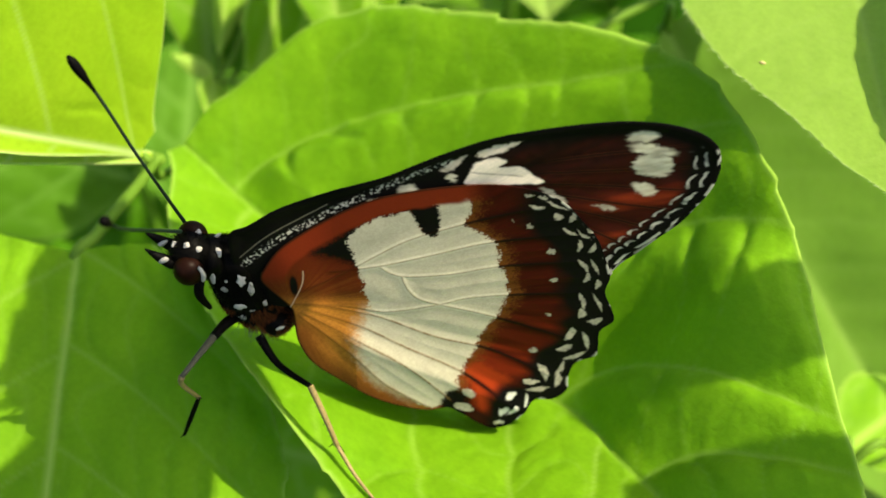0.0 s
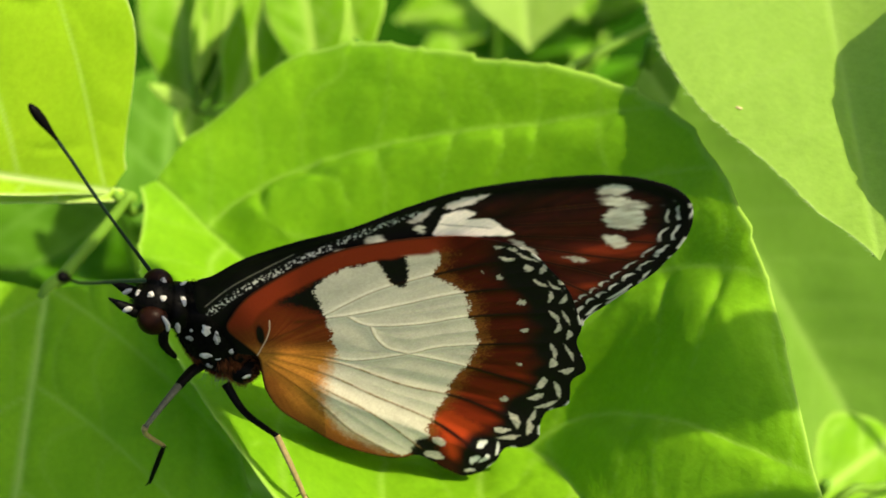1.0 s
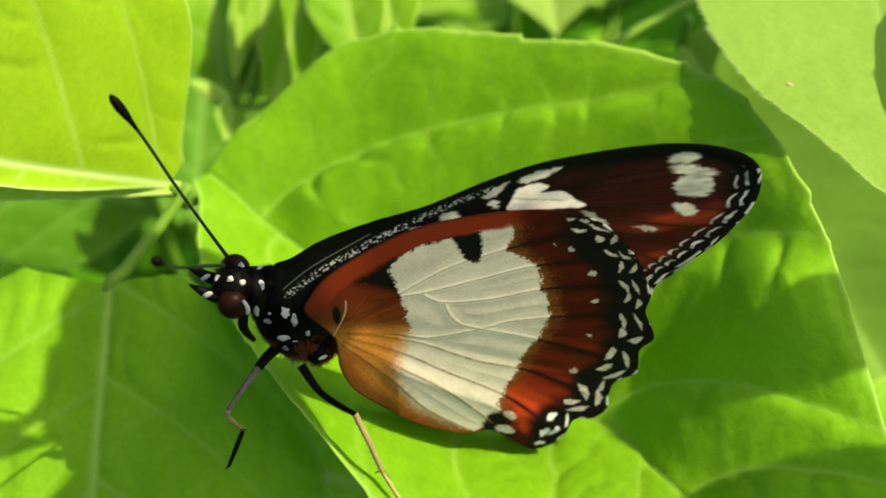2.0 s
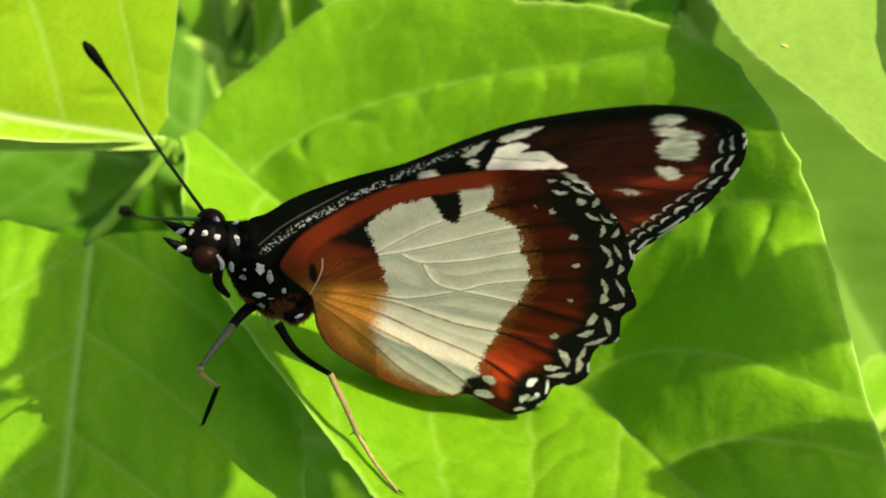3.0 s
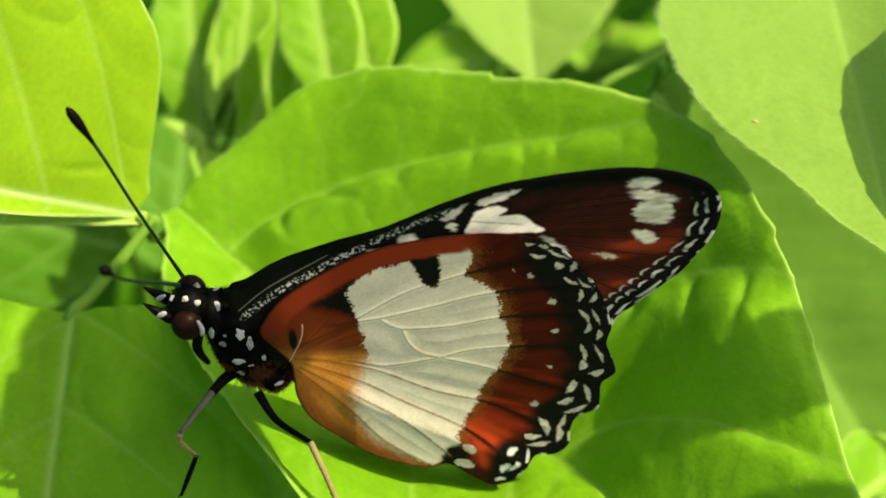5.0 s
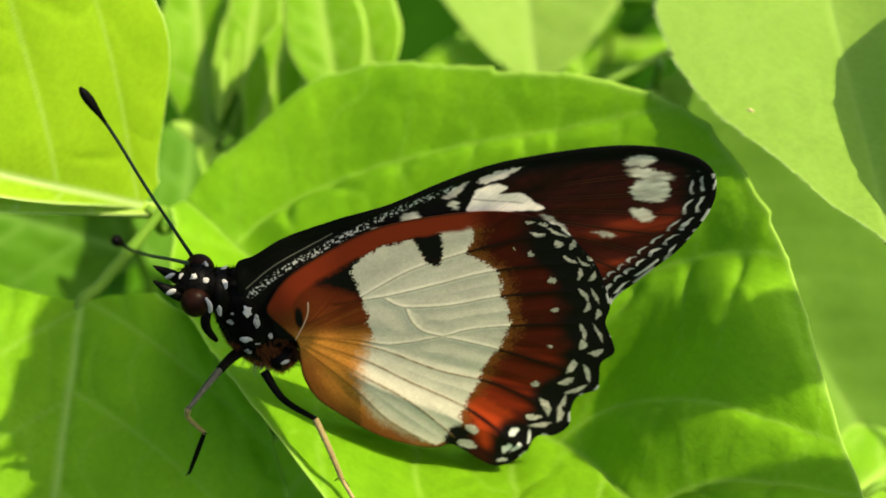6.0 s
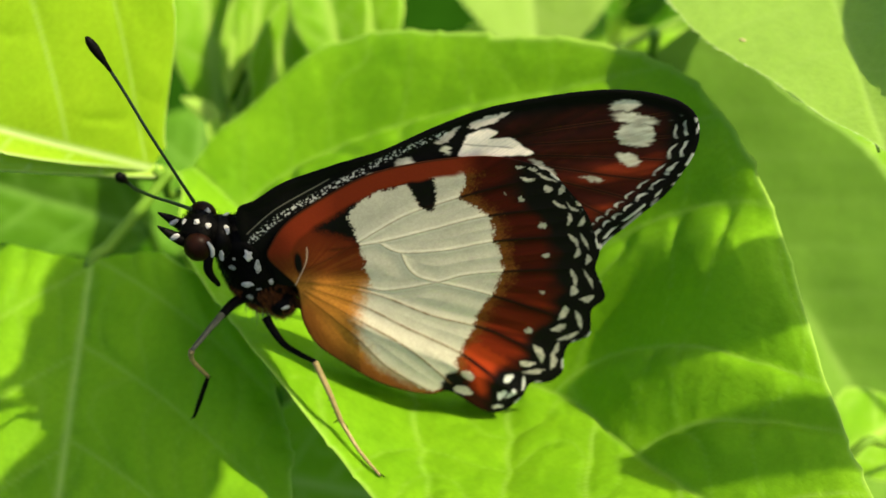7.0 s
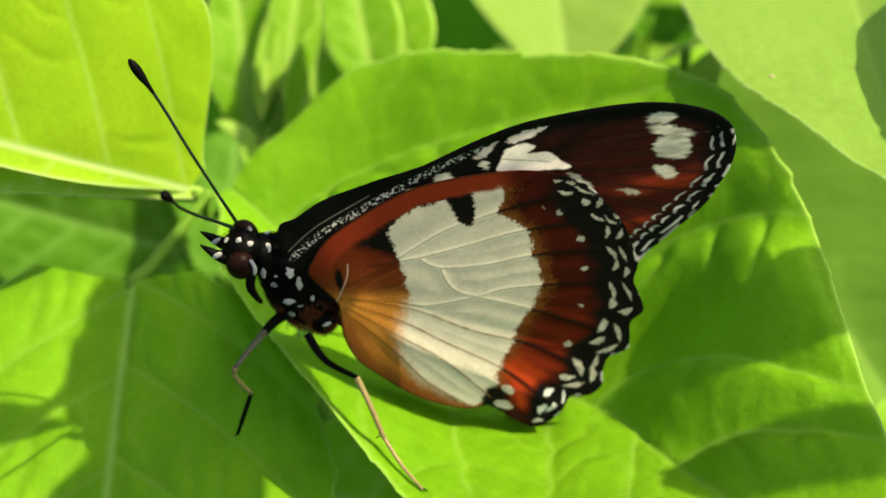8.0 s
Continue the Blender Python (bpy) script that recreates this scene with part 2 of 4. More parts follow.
def leaf_blade(name, material, length, far, near, fold=(0.3, 0.3), rise=(0.0, 0.0), bow=(0.0, 0.0), lean=(0.55, 0.55), curve=0.012,
               gap=(8.0, 8.0), start=(0.0, 3.0), cross=4.0, tooth=0.5, pitch=3.0, quilt=0.5, step=0.5, seed=1, rim=0.5, wave=0.6, thick=0.22, bold=0.28, spine=1.0, slant=0.0, hem=0.2, groove=0.35, net=0.30, ribs=0.6, grit=1.0, veins=(), lobe=(0.0, 0.0), swell=0.15, lift=0.3):
    """A blade along +x. far and near: half widths at even steps from base to tip (+y and -y side of the midrib). fold: rise of each half (it may
    change from base to tip). rise and bow: the midrib's height and side shift. lean, curve, gap, start: the side veins. tooth, pitch: the margin.
    veins: the far half's own side veins, each its foot on the midrib, its lean and its curve; swell: how high the blade arches between them, lift: where
    it is highest. lobe: how far each half reaches back beside the stalk."""
    ns = int(length / step)
    nq = int(max(max(far), max(near)) / step)
    s = np.linspace(0, 1, ns + 1)
    widths = []
    for w in (far, near):
        base = np.maximum(even(w, ns + 1), 0.02)
        ph = s * length / pitch + 0.45 * np.sin(s * length * 0.31 + seed) + 0.2 * np.sin(s * length * 1.3 + seed)
        notch = ph % 1.0
        base = base + 0.5 * tooth * np.minimum(1, base / 6) * (grain_noise(s * length + 40, s * 0 + 40 + len(widths), 2.2, seed + 21) - 0.5)
        widths.append(base + tooth * np.minimum(1, base / 4) * (notch**3 - 0.3) * (0.6 + 0.4 * np.sin(np.floor(ph) * 2.1)))
    q = np.linspace(-1, 1, 2 * nq + 1)
    S, Q = np.meshgrid(s, q, indexing="ij")
    wide = np.where(Q >= 0, widths[0][:, None], widths[1][:, None])
    X, Y = S * length, Q * wide
    ay = np.abs(Y)
    soft = np.sqrt(ay**2 + 4.0) - 2.0
    up, down = (even(f if isinstance(f, tuple) else (f, f), ns + 1)[:, None] for f in fold)
    Z = np.where(Y >= 0, up, down) * soft + even(rise, ns + 1)[:, None]
    # side veins: each leaves the midrib and climbs towards the tip
    side = Y >= 0
    ln, gp, st = (np.where(side, v[0], v[1]) for v in (lean, gap, start))
    across = slant * X + math.sqrt(1 - slant**2) * ay
    if slant:
        across = across + 1.5 * cross * grain_noise(X + 70, Y + 70, 7.0, seed + 8)
    x0 = X - ln * ay - curve * ay**2 - st
    ph = (x0 + 0.06 * np.minimum(gp, 12) * np.sin(x0 * 0.5 + seed) + (0.6 if slant else 0.0) * np.abs(np.sin(math.pi * across / cross))) / gp
    if veins:
        # the phase runs from vein to vein, whatever their spacing
        feet = np.stack([f + a * ay + b * ay**2 for f, a, b in veins])
        own = np.full(X.shape, -0.5)
        span = np.full(X.shape, 12.0)
        steep = np.full(X.shape, 1.0)
        for k in range(len(veins) - 1):
            here = (X >= feet[k]) & (X < feet[k + 1])
            own = np.where(here, k + (X - feet[k]) / (feet[k + 1] - feet[k]), own)
            span = np.where(here, feet[k + 1] - feet[k], span)
            steep = np.where(here, veins[k][1] + 2 * veins[k][2] * ay, steep)
        ph = np.where(side, own, ph)
        gp, ln = np.where(side, span, gp), np.where(side, steep, ln)
    cellp = ph - np.floor(ph)
    dv = np.minimum(cellp, 1 - cellp) * gp / np.sqrt(1 + ln**2)
    vein = ribs * np.exp(-(dv / bold) ** 2) * np.clip(1.15 - 0.6 * np.abs(Q), 0.35, 1)
    # cross veins between them
    c2 = (across + (0.35 * cross * np.sin(np.floor(ph) * 2.4 + ay * 0.3) - 0.35 * cross * (cellp - 0.5) ** 2 * 4) * (not slant) + (0.1 if slant else 0.5) * cross * grain_noise(X + 70, Y + 70, 6.0, seed + 8)) / cross
    cell2 = c2 - np.floor(c2)
    dt = np.minimum(cell2, 1 - cell2) * cross
    vein = np.maximum(vein, net * np.exp(-(dt / (bold * 0.7)) ** 2))
    mid = np.exp(-(ay / (1.5 * bold)) ** 2)
    vein = np.maximum(vein, spine * mid)
    edge = (1 - np.abs(Q)) * wide
    vein = np.maximum(vein, np.exp(-(edge / hem) ** 2) * rim * 1.8)
    cushion = (1 - np.exp(-(dv / 1.5) ** 2)) * (0.45 + 0.55 * (1 - np.exp(-(dt / 1.0) ** 2))) * (1 - np.exp(-(ay / 1.6) ** 2))
    cushion = cushion * (0.7 + 0.6 * grain_noise(X + 50, Y + 90, 5.0, seed + 9))
    Z = Z + np.where(side, *(quilt if isinstance(quilt, tuple) else (quilt, quilt))) * cushion * np.minimum(1, edge / 2.5)
    inner = side * np.minimum(1, ay / 4) * np.minimum(1, edge / 7 + 0.1)
    if veins:
        # each field between two side veins arches up, lobe by lobe between the cross veins
        bay = np.abs(2 * cell2 - 1)
        c = np.clip(cellp - 0.06 * bay**4, 0, 1)
        arch = np.where(c < lift, np.sin(0.5 * math.pi * c / lift), 0.5 + 0.5 * np.cos(math.pi * (c - lift) / (1 - lift)))
        reach = np.minimum(gp / np.sqrt(1 + ln**2), 14.0)
        Z = Z + swell * reach * arch * inner
        Z = Z + 0.14 * (1 - bay**3) * np.exp(-(cellp - 0.22) ** 2 / 0.05) * inner * (0.5 + grain_noise(X + 30, Y + 60, 6.0, seed + 11))
    Z = Z + wave * (grain_noise(X + 50, Y + 90, 11.0, seed + 3) - 0.5) * np.minimum(1, ay / 5 + 0.2) * 2
    Z = Z + grit * (0.20 * (grain_noise(X + 50, Y + 90, 1.7, seed + 5) - 0.5) + 0.09 * (grain_noise(X + 50, Y + 90, 0.8, seed + 6) - 0.5))
    Z = Z - groove * mid
    back = np.where(side, *lobe) * np.abs(Q) ** 1.3 * np.clip(1 - S / 0.3, 0, 1) ** 2
    X = X - back
    top = np.stack([X, Y + even(bow, ns + 1)[:, None], Z], -1).reshape(-1, 3)
    m = 2 * nq + 1
    n = len(top)
    i, j = np.meshgrid(np.arange(ns), np.arange(2 * nq), indexing="ij")
    a = (i * m + j).ravel()
    quads = np.stack([a, a + m, a + m + 1, a + 1], 1)
    low = top.copy()
    low[:, 2] -= thick * np.minimum(1.0, 0.1 + edge.ravel() / 0.9)
    under = quads[:, ::-1] + n
    k = np.arange(ns)
    strips = [np.stack([k * m, k * m + n, (k + 1) * m + n, (k + 1) * m], 1),
              np.stack([k * m + m - 1, (k + 1) * m + m - 1, (k + 1) * m + m - 1 + n, k * m + m - 1 + n], 1)]
    faces = np.concatenate([quads, under, *strips]).tolist()
    v = np.clip(np.concatenate([vein.ravel(), vein.ravel()]), 0, 1)
    return mesh_from(name, np.concatenate([top, low]), faces, material, True, [("vein", v)])


def frame_of(base, along, up):
    """A pose at base with x along the midrib and z near up."""
    x = Vector(along).normalized()
    z = Vector(up)
    z = (z - x * z.dot(x)).normalized()
    y = z.cross(x)
    return Matrix(((x.x, y.x, z.x, base[0] * K), (x.y, y.y, z.y, base[1] * K), (x.z, y.z, z.z, base[2] * K), (0, 0, 0, 1)))


def leaf(base, along, up, label, material, length, far, near, stalk=None, stalk_r=(0.9, 0.7), rib=0.0, stalk_mat=None, group="", **more):
    """A leaf with its blade, its raised midrib underneath and, where it shows, its stalk. stalk: places in the world."""
    stalk_mat = stalk_mat or STEM
    ob = thing("leaf", label, "leaf", group=group)
    m = frame_of(base, along, up)
    ob.matrix_world = m
    part("blade", leaf_blade("blade", material, length, far, near, **more), ob)
    thick = more.get("thick", 0.22)
    rise, bow = even(more.get("rise", (0, 0)), 101), even(more.get("bow", (0, 0)), 101)
    places = [round(100 * (rib + (0.97 - rib) * i / 11)) for i in range(12)]
    line = [(length * k / 100, bow[k], rise[k] - 1.1 - thick) for k in places]
    part("midrib", tube("midrib", line, (0.55, 0.45, 0.15), stalk_mat, 30, 8), ob)
    if stalk:
        inv = m.inverted()
        local = [inv @ (Vector(p) * K) / K for p in stalk]
        part("stalk", tube("stalk", local, stalk_r, stalk_mat, 26, 10), ob, "pale green leaf stalk")
    return ob


GREEN = "leaves of the plant"
JOINT = (-29.5, 29.5, 303.6)
# foot on the midrib, lean and curve of the side veins of the large leaf's far half
BIG_VEINS = ((-34.0, 0.02, 0.049), (8.0, 0.055, 0.049), (25.0, 0.055, 0.049), (43.5, 0.055, 0.049), (56.0, 0.145, 0.121), (70.0, 0.145, 0.121), (84.0, 0.145, 0.12), (98.0, 0.145, 0.12), (116.0, 0.145, 0.12))
# the large leaf that carries the butterfly, folded up along its midrib
leaf((-29.25, 39.14, 293.96), (0.785, -0.62, 0.02), (0, 0, 1), "large green toothed leaf with sunken veins, partly shaded", LEAF, 107,
     (6.0, 17.2, 21.6, 24.0, 25.3, 26.4, 27.2, 28.3, 29.2, 29.4, 29.3, 28.2, 26.5, 25.2, 23.8, 21.6, 18.9, 15.2, 11.4, 8.0, 4.8, 2.2, 0.1), (2.5, 11.3, 17.0, 21.6, 24.2, 26.3, 28.3, 27.2, 22.1, 16.13, 8.77, 0.1),
     stalk=[JOINT, (-30.8, 31.2, 301.0), (-31.6, 34.6, 295.6), (-29.4, 37.8, 294.4)], stalk_r=(0.7, 0.5), rib=0.06, group=GREEN,
     fold=((0.64, 0.75, 0.84, 0.92, 0.97, 0.98, 0.95, 0.86, 0.6, 0.39, 0.25, 0.2), (0.45, 0.66, 0.80, 0.82, 0.71, 0.455, 0.31, 0.30, 0.30, 0.30, 0.30, 0.30)), rise=(2.6, -1.11, -3.23, -4.45, -5.18, -4.73, -1.92, 2.01, 5.36, 8.13, 9.94, 11.0),
     bow=(0.0, 0.0, 0.0, 0.0, 0.01, 0.48, -0.02, -4.56, -7.78, -9.71, -11.55, -13.0), veins=BIG_VEINS, swell=0.165, spine=0.35, slant=0.72, hem=0.4, net=0.2, ribs=0.48, grit=1.2,
     lean=(1.6, 0.6), curve=0.012, gap=(31.0, 13.0), start=(-6.2, -2.0), cross=6.4, tooth=0.5, pitch=6.5, quilt=(0.3, 0.35), step=0.4, seed=3, wave=0.5, bold=0.22)
# the darker leaf under the head and forelegs
leaf((-38.2, 20.3, 298.55), (0.01, -0.98, -0.27), (-0.3, -0.1, 1.0), "broad green leaf shaded by foliage above", LEAF, 62,
     (8.5, 17.0, 20.0, 22.6, 24.2, 24.6, 24.68, 22.6, 16.96, 9.3, 0.1), (12.0, 24.31, 25.77, 26.12, 25.73, 24.07, 20.91, 16.97, 12.17, 6.5, 0.1),
     group=GREEN, fold=(-0.24, 0.30), lobe=(0.4, 3.2), groove=0.05, hem=0.3, bold=0.30, net=0.13, ribs=0.38, lean=(0.6, 0.6), gap=(11.0, 11.0), start=(0.5, 1.5), cross=4.5, tooth=0.5, pitch=5.0, quilt=0.55, step=0.45, seed=8, rib=0.09,
     stalk=[(-36.2, 22.4, 299.0), (-37.2, 21.4, 298.6), (-38.1, 19.6, 297.8)], stalk_r=(0.4, 0.45))
# bright leaf beside the antennae, folded along its pale midrib, the broad half upright
leaf((-31.6, 29.6, 304.4), (-0.60, -0.52, 0.72), (0.55, -0.74, 0.30), "yellow-green leaf folded upright along its pale midrib", LEAF_BRIGHT, 58,
     (0.4, 1.0, 1.65, 2.1, 2.3, 2.3, 2.1, 1.8, 1.2, 0.6, 0.1), (3.0, 17.0, 23.0, 25.5, 26.0, 25.0, 22.0, 17.0, 12.0, 6.0, 0.1), group=GREEN,
     fold=(0.75, 0.10), rise=(0.0, 0.2, 0.2, 0.0, -0.5, -1.5), lean=(0.8, 0.75), curve=0.004, gap=(9.0, 11.5), start=(2.0, 0.6), cross=9.0, tooth=0.15, pitch=5.0, quilt=(0.1, 0.2), seed=12, groove=0.05, wave=0.4, net=0.0, ribs=0.3, grit=0.08, step=0.35, spine=1.0,
     lobe=(0.0, 0.8), bold=0.24, stalk=[JOINT, (-30.6, 29.4, 303.4), (-31.4, 29.6, 304.2)], stalk_r=(0.5, 0.5))
# its neighbour below, seen as a narrow band
leaf((-30.4, 29.8, 303.2), (-14.5, -8.1, 8.6), (0.55, -0.45, 0.70), "green leaf edge curled under a brighter leaf", LEAF_BRIGHT, 44,
     (0.4, 0.6, 0.8, 0.8, 0.8, 0.6, 0.1), (1.0, 2.2, 3.4, 4.2, 4.2, 3.2, 0.1), group=GREEN,
     fold=(-0.1, -0.2), lean=(0.8, 0.8), tooth=0.1, quilt=0.2, seed=15, groove=0.05, spine=0.2, net=0.05, stalk=[JOINT, (-30.2, 30.4, 303.2), (-31.6, 30.3, 303.7)], stalk_r=(0.45, 0.45))
# pale leaf reaching in above the wing tip; it sways
SWAY_AT = (48.0, 62.0, 319.8)
SWAY_LEAF = leaf(SWAY_AT, (-0.05, -1.0, 0.0), (0.03, 0.03, 1.0), "pale green finely toothed leaf swaying above others", LEAF_PALE, 55,
     (6.0, 12.0, 16.0, 17.5, 17.0, 15.0, 12.0, 8.0, 4.0, 0.1), (6.0, 14.0, 18.5, 20.2, 19.6, 18.0, 15.0, 10.0, 5.4, 0.1), group=GREEN,
     fold=(0.5, 0.04), lean=(0.6, 0.6), gap=(10.0, 11.0), tooth=0.5, pitch=1.4, quilt=0.10, step=0.3, seed=21, wave=0.35, groove=0.1, hem=0.3, grit=0.25, net=0.12, ribs=0.35, spine=0.6,
     stalk=[(62.0, 92.0, 150.0), (58.0, 88.0, 250.0), (50.0, 74.0, 318.0), (48.0, 61.0, 320.8)], stalk_r=(1.6, 0.9))



def margin_hairs(ob, length, step, widest, count, seed):
    """Fine pale hairs along the near margin of a leaf's blade."""
    rng = np.random.default_rng(seed)
    me = next(o for o in ob.children if o.name.startswith("blade")).data
    row = 2 * int(widest / step) + 1
    line = np.array([me.vertices[i * row].co for i in range(int(length / step) + 1)]) / K
    verts, faces = [], []
    for k in rng.integers(2, len(line) - 2, count):
        p = line[k] + (line[k + 1] - line[k]) * rng.random()
        way = np.array((0.3 * rng.normal(), -1.0, 0.5 * rng.normal()))
        way = way / np.linalg.norm(way) * (0.25 + 0.45 * rng.random())
        n = len(verts)
        verts += [p + (0.016, 0, 0), p - (0.016, 0, 0), p + (0, 0, 0.018), p + way]
        faces += [(n, n + 1, n + 3), (n + 1, n + 2, n + 3), (n + 2, n, n + 3)]
    part("fringe", mesh_from("fringe", verts, faces, HAIR, False), ob, "fine pale hairs on the margin")


margin_hairs(SWAY_LEAF, 55, 0.3, 20.2, 520, 71)
part("speck", blob("speck", (36.2, -11.3, 0.45), ((0.16, 0.34, 0.0), (-0.14, 0.07, 0.0), (0.0, 0.0, 0.1)), SPECK, 0.5, 3.0, 10, 14), SWAY_LEAF, "tiny pale dried speck")


# ---- stems and the growth behind ----
def stem(label, line, radii):
    ob = new("plant_stem", tube("plant_stem", line, radii, STEM, 40, 12))
    return tagged(ob, label, "stem", "stems")


stem("pale green upright stem carrying the leaves", [(-30.0, 5.0, GROUND_Z - 4), (-42.0, 12.0, 180.0), (-41.0, 17.0, 270.0), (-39.0, 19.4, 295.4), (-36.3, 22.3, 298.9), (-33.0, 25.8, 301.2), (-29.5, 29.6, 303.9)], (2.6, 2.0, 1.1, 0.8, 0.75, 0.7, 0.5))
stem("pale blurred stem behind the leaf margin", [(-8.0, 36.0, GROUND_Z - 4), (-10.0, 42.0, 230.0), (-2.0, 50.0, 283.0), (21.9, 68.7, 288.6), (36.6, 79.3, 289.6), (70.0, 103.0, 292.0)], (2.4, 2.0, 0.8, 0.55, 0.5))
stem("thin green stem beside the leaf margin", [(30.0, 20.0, GROUND_Z - 4), (40.0, 6.0, 240.0), (51.4, 9.4, 273.7), (59.4, 14.3, 270.5), (78.0, 26.0, 262.0)], (2.0, 1.2, 0.6, 0.5, 0.4))

FAR_NORMAL = (0.10, -0.38, 0.90)


def far_leaf(base, tip, wide, label, material, up=FAR_NORMAL, blunt=0.15, root=None, **more):
    """A leaf of the growth behind, from base to tip, on a stalk that comes up from the ground."""
    b, t = Vector(base), Vector(tip)
    shape = (blunt, max(blunt, 0.62), 0.92, 1.0, 0.93, 0.74, 0.45, 0.01)
    w = [wide * k + 0.05 for k in shape]
    foot = (b.x * 0.8 + 4, b.y * 0.9 + 8, GROUND_Z - 4)
    opts = dict(fold=(0.25, 0.25), lean=(0.7, 0.7), gap=(9.0, 9.0), quilt=0.2, step=0.9, tooth=0.4, pitch=4.0, bold=0.5, seed=int(abs(b.x * 7 + b.y)) % 90)
    opts.update(more)
    if root:
        r = Vector(root)
        line, radii = [tuple(r), tuple(r.lerp(b, 0.5) + Vector((0, 0, -1.0))), tuple(b)], (0.5, 0.45, 0.5)
    else:
        line, radii = [foot, (b.x * 0.9, b.y + 6, (b.z + GROUND_Z) / 2), (b.x, b.y + 1, b.z - 8), tuple(b)], (1.4, 1.0, 0.5)
    return leaf(base, t - b, up, label, material, (t - b).length, w, w, group="leaves behind", stalk_mat=STEM if root else STEM_DEEP, stalk=line, stalk_r=radii, **opts)


far_leaf((31.0, 60.0, 297.5), (86.0, 38.0, 211.0), 19, "large blurred green leaf with pale midrib", LEAF_DULL, up=(0.10, -0.42, 0.88), fold=(0.55, 0.45), blunt=0.55, ribs=0.2, quilt=0.05, net=0.05, spine=0.6)
far_leaf((15.4, 148.6, 279.5), (18.5, 100.5, 265.0), 19, "blurred pale green leaf in the distance", LEAF_PALE, up=(0.1, -0.5, 0.86), fold=(0.3, 0.3), blunt=0.4)
# the next two are coloured dark for the shade they lie in
far_leaf((-48.7, 77.0, 250.3), (-85.0, 74.6, 269.0), 15, "blurred leaf under brighter ones, shade in its dark colour", LEAF_DARK, up=(-0.5, -0.6, 0.6))
far_leaf((-46.2, 87.1, 234.4), (-45.0, 118.0, 247.0), 17, "blurred leaf in a gap, shade in its dark green", LEAF_DARK, up=(0.0, -0.6, 0.8))
far_leaf((54.9, 20.0, 259.0), (68.3, 31.5, 255.6), 7.5, "small yellow-green leaf, blurred", LEAF)
far_leaf((-30.0, 32.0, 243.0), (4.0, 14.0, 257.0), 13, "blurred green leaf below a gap between leaves", LEAF, up=(0.0, -0.6, 0.8))
# a young shoot with folded leaves
NODE = (-30.9, 68.5, 280.2)
stem("slender yellow-green shoot stem behind the large leaf", [(-22.0, 66.0, GROUND_Z - 4), (-25.0, 67.0, 180.0), (-29.0, 68.5, 258.0), NODE], (2.2, 1.6, 0.9, 0.7))
far_leaf((-32.6, 71.6, 278.0), (-35.8, 95.9, 298.8), 6.2, "young mid green shoot leaf", LEAF, up=(0.1, -0.85, 0.5), fold=(0.15, 0.2), root=NODE, blunt=0.3)
far_leaf((-28.4, 71.1, 279.5), (-27.4, 81.8, 288.0), 3.2, "small dark green shoot leaf in the middle", LEAF_SHADED, up=(0.2, -0.8, 0.5), fold=(0.3, 0.3), root=NODE)
far_leaf((-30.7, 71.8, 282.5), (-28.7, 85.1, 294.8), 2.0, "narrow young yellow-green shoot leaf", LEAF, up=(0.5, -0.6, 0.6), fold=(0.35, 0.2), root=NODE)
far_leaf((-27.5, 76.1, 283.9), (-24.0, 93.5, 301.1), 4.2, "young yellow-green shoot leaf, half unfolded", LEAF, up=(0.3, -0.75, 0.55), fold=(0.3, 0.5), root=NODE)
far_leaf((-24.4, 66.0, 283.5), (-19.0, 79.4, 296.7), 4.6, "young bright shoot leaf, partly folded", LEAF, up=(0.5, -0.65, 0.6), fold=(0.25, 0.1), root=NODE, blunt=0.5)
far_leaf((-11.6, 60.1, 294.7), (-15.5, 75.9, 310.9), 5.6, "upright young leaf with pale midrib", LEAF, up=(0.1, -0.85, 0.5), fold=(0.25, 0.35), ribs=0.45, bold=0.45, spine=1.0, quilt=0.7, gap=(3.4, 3.4), lean=(0.9, 0.9))
far_leaf((-6.7, 66.1, 292.0), (-11.6, 82.5, 307.7), 5.4, "upright young leaf behind the large one", LEAF, up=(0.1, -0.85, 0.5), fold=(0.3, 0.2), ribs=0.45, bold=0.45, spine=1.0, quilt=0.7, gap=(3.4, 3.4), lean=(0.9, 0.9))
far_leaf((-30.7, 68.0, 281.1), (-37.0, 69.4, 284.6), 1.3, "small pale bract beside the shoot", LEAF, up=(0.3, -0.6, 0.75), fold=(0.3, 0.3), root=NODE)
far_leaf((-30.7, 68.4, 281.6), (-31.6, 62.4, 279.4), 2.4, "small yellowish bract under the shoot", LEAF, up=(0.6, -0.6, 0.5), fold=(0.2, 0.2), root=NODE)


def overhead_leaf(shade_base, shade_tip, wide, height, label, route, slanted, material, shape=(0.2, 0.72, 0.97, 1.0, 0.92, 0.72, 0.42, 0.01)):
    """An unseen leaf high up towards the sun, added to cast shade and placed by where it falls. route: where its
    stalk's shade runs on, until it comes down, slanted along the light or upright.
    """
    lift = TO_SUN * (height / TO_SUN.z)
    p, q = Vector(shade_base) + lift, Vector(shade_tip) + lift
    w = [wide * k + 0.05 for k in shape]
    line = [Vector((x, y, shade_base[2])) + lift for x, y in route]
    fall = TO_SUN * ((line[0].z - GROUND_Z + 4) / TO_SUN.z) if slanted else Vector((0, 0, line[0].z - GROUND_Z + 4))
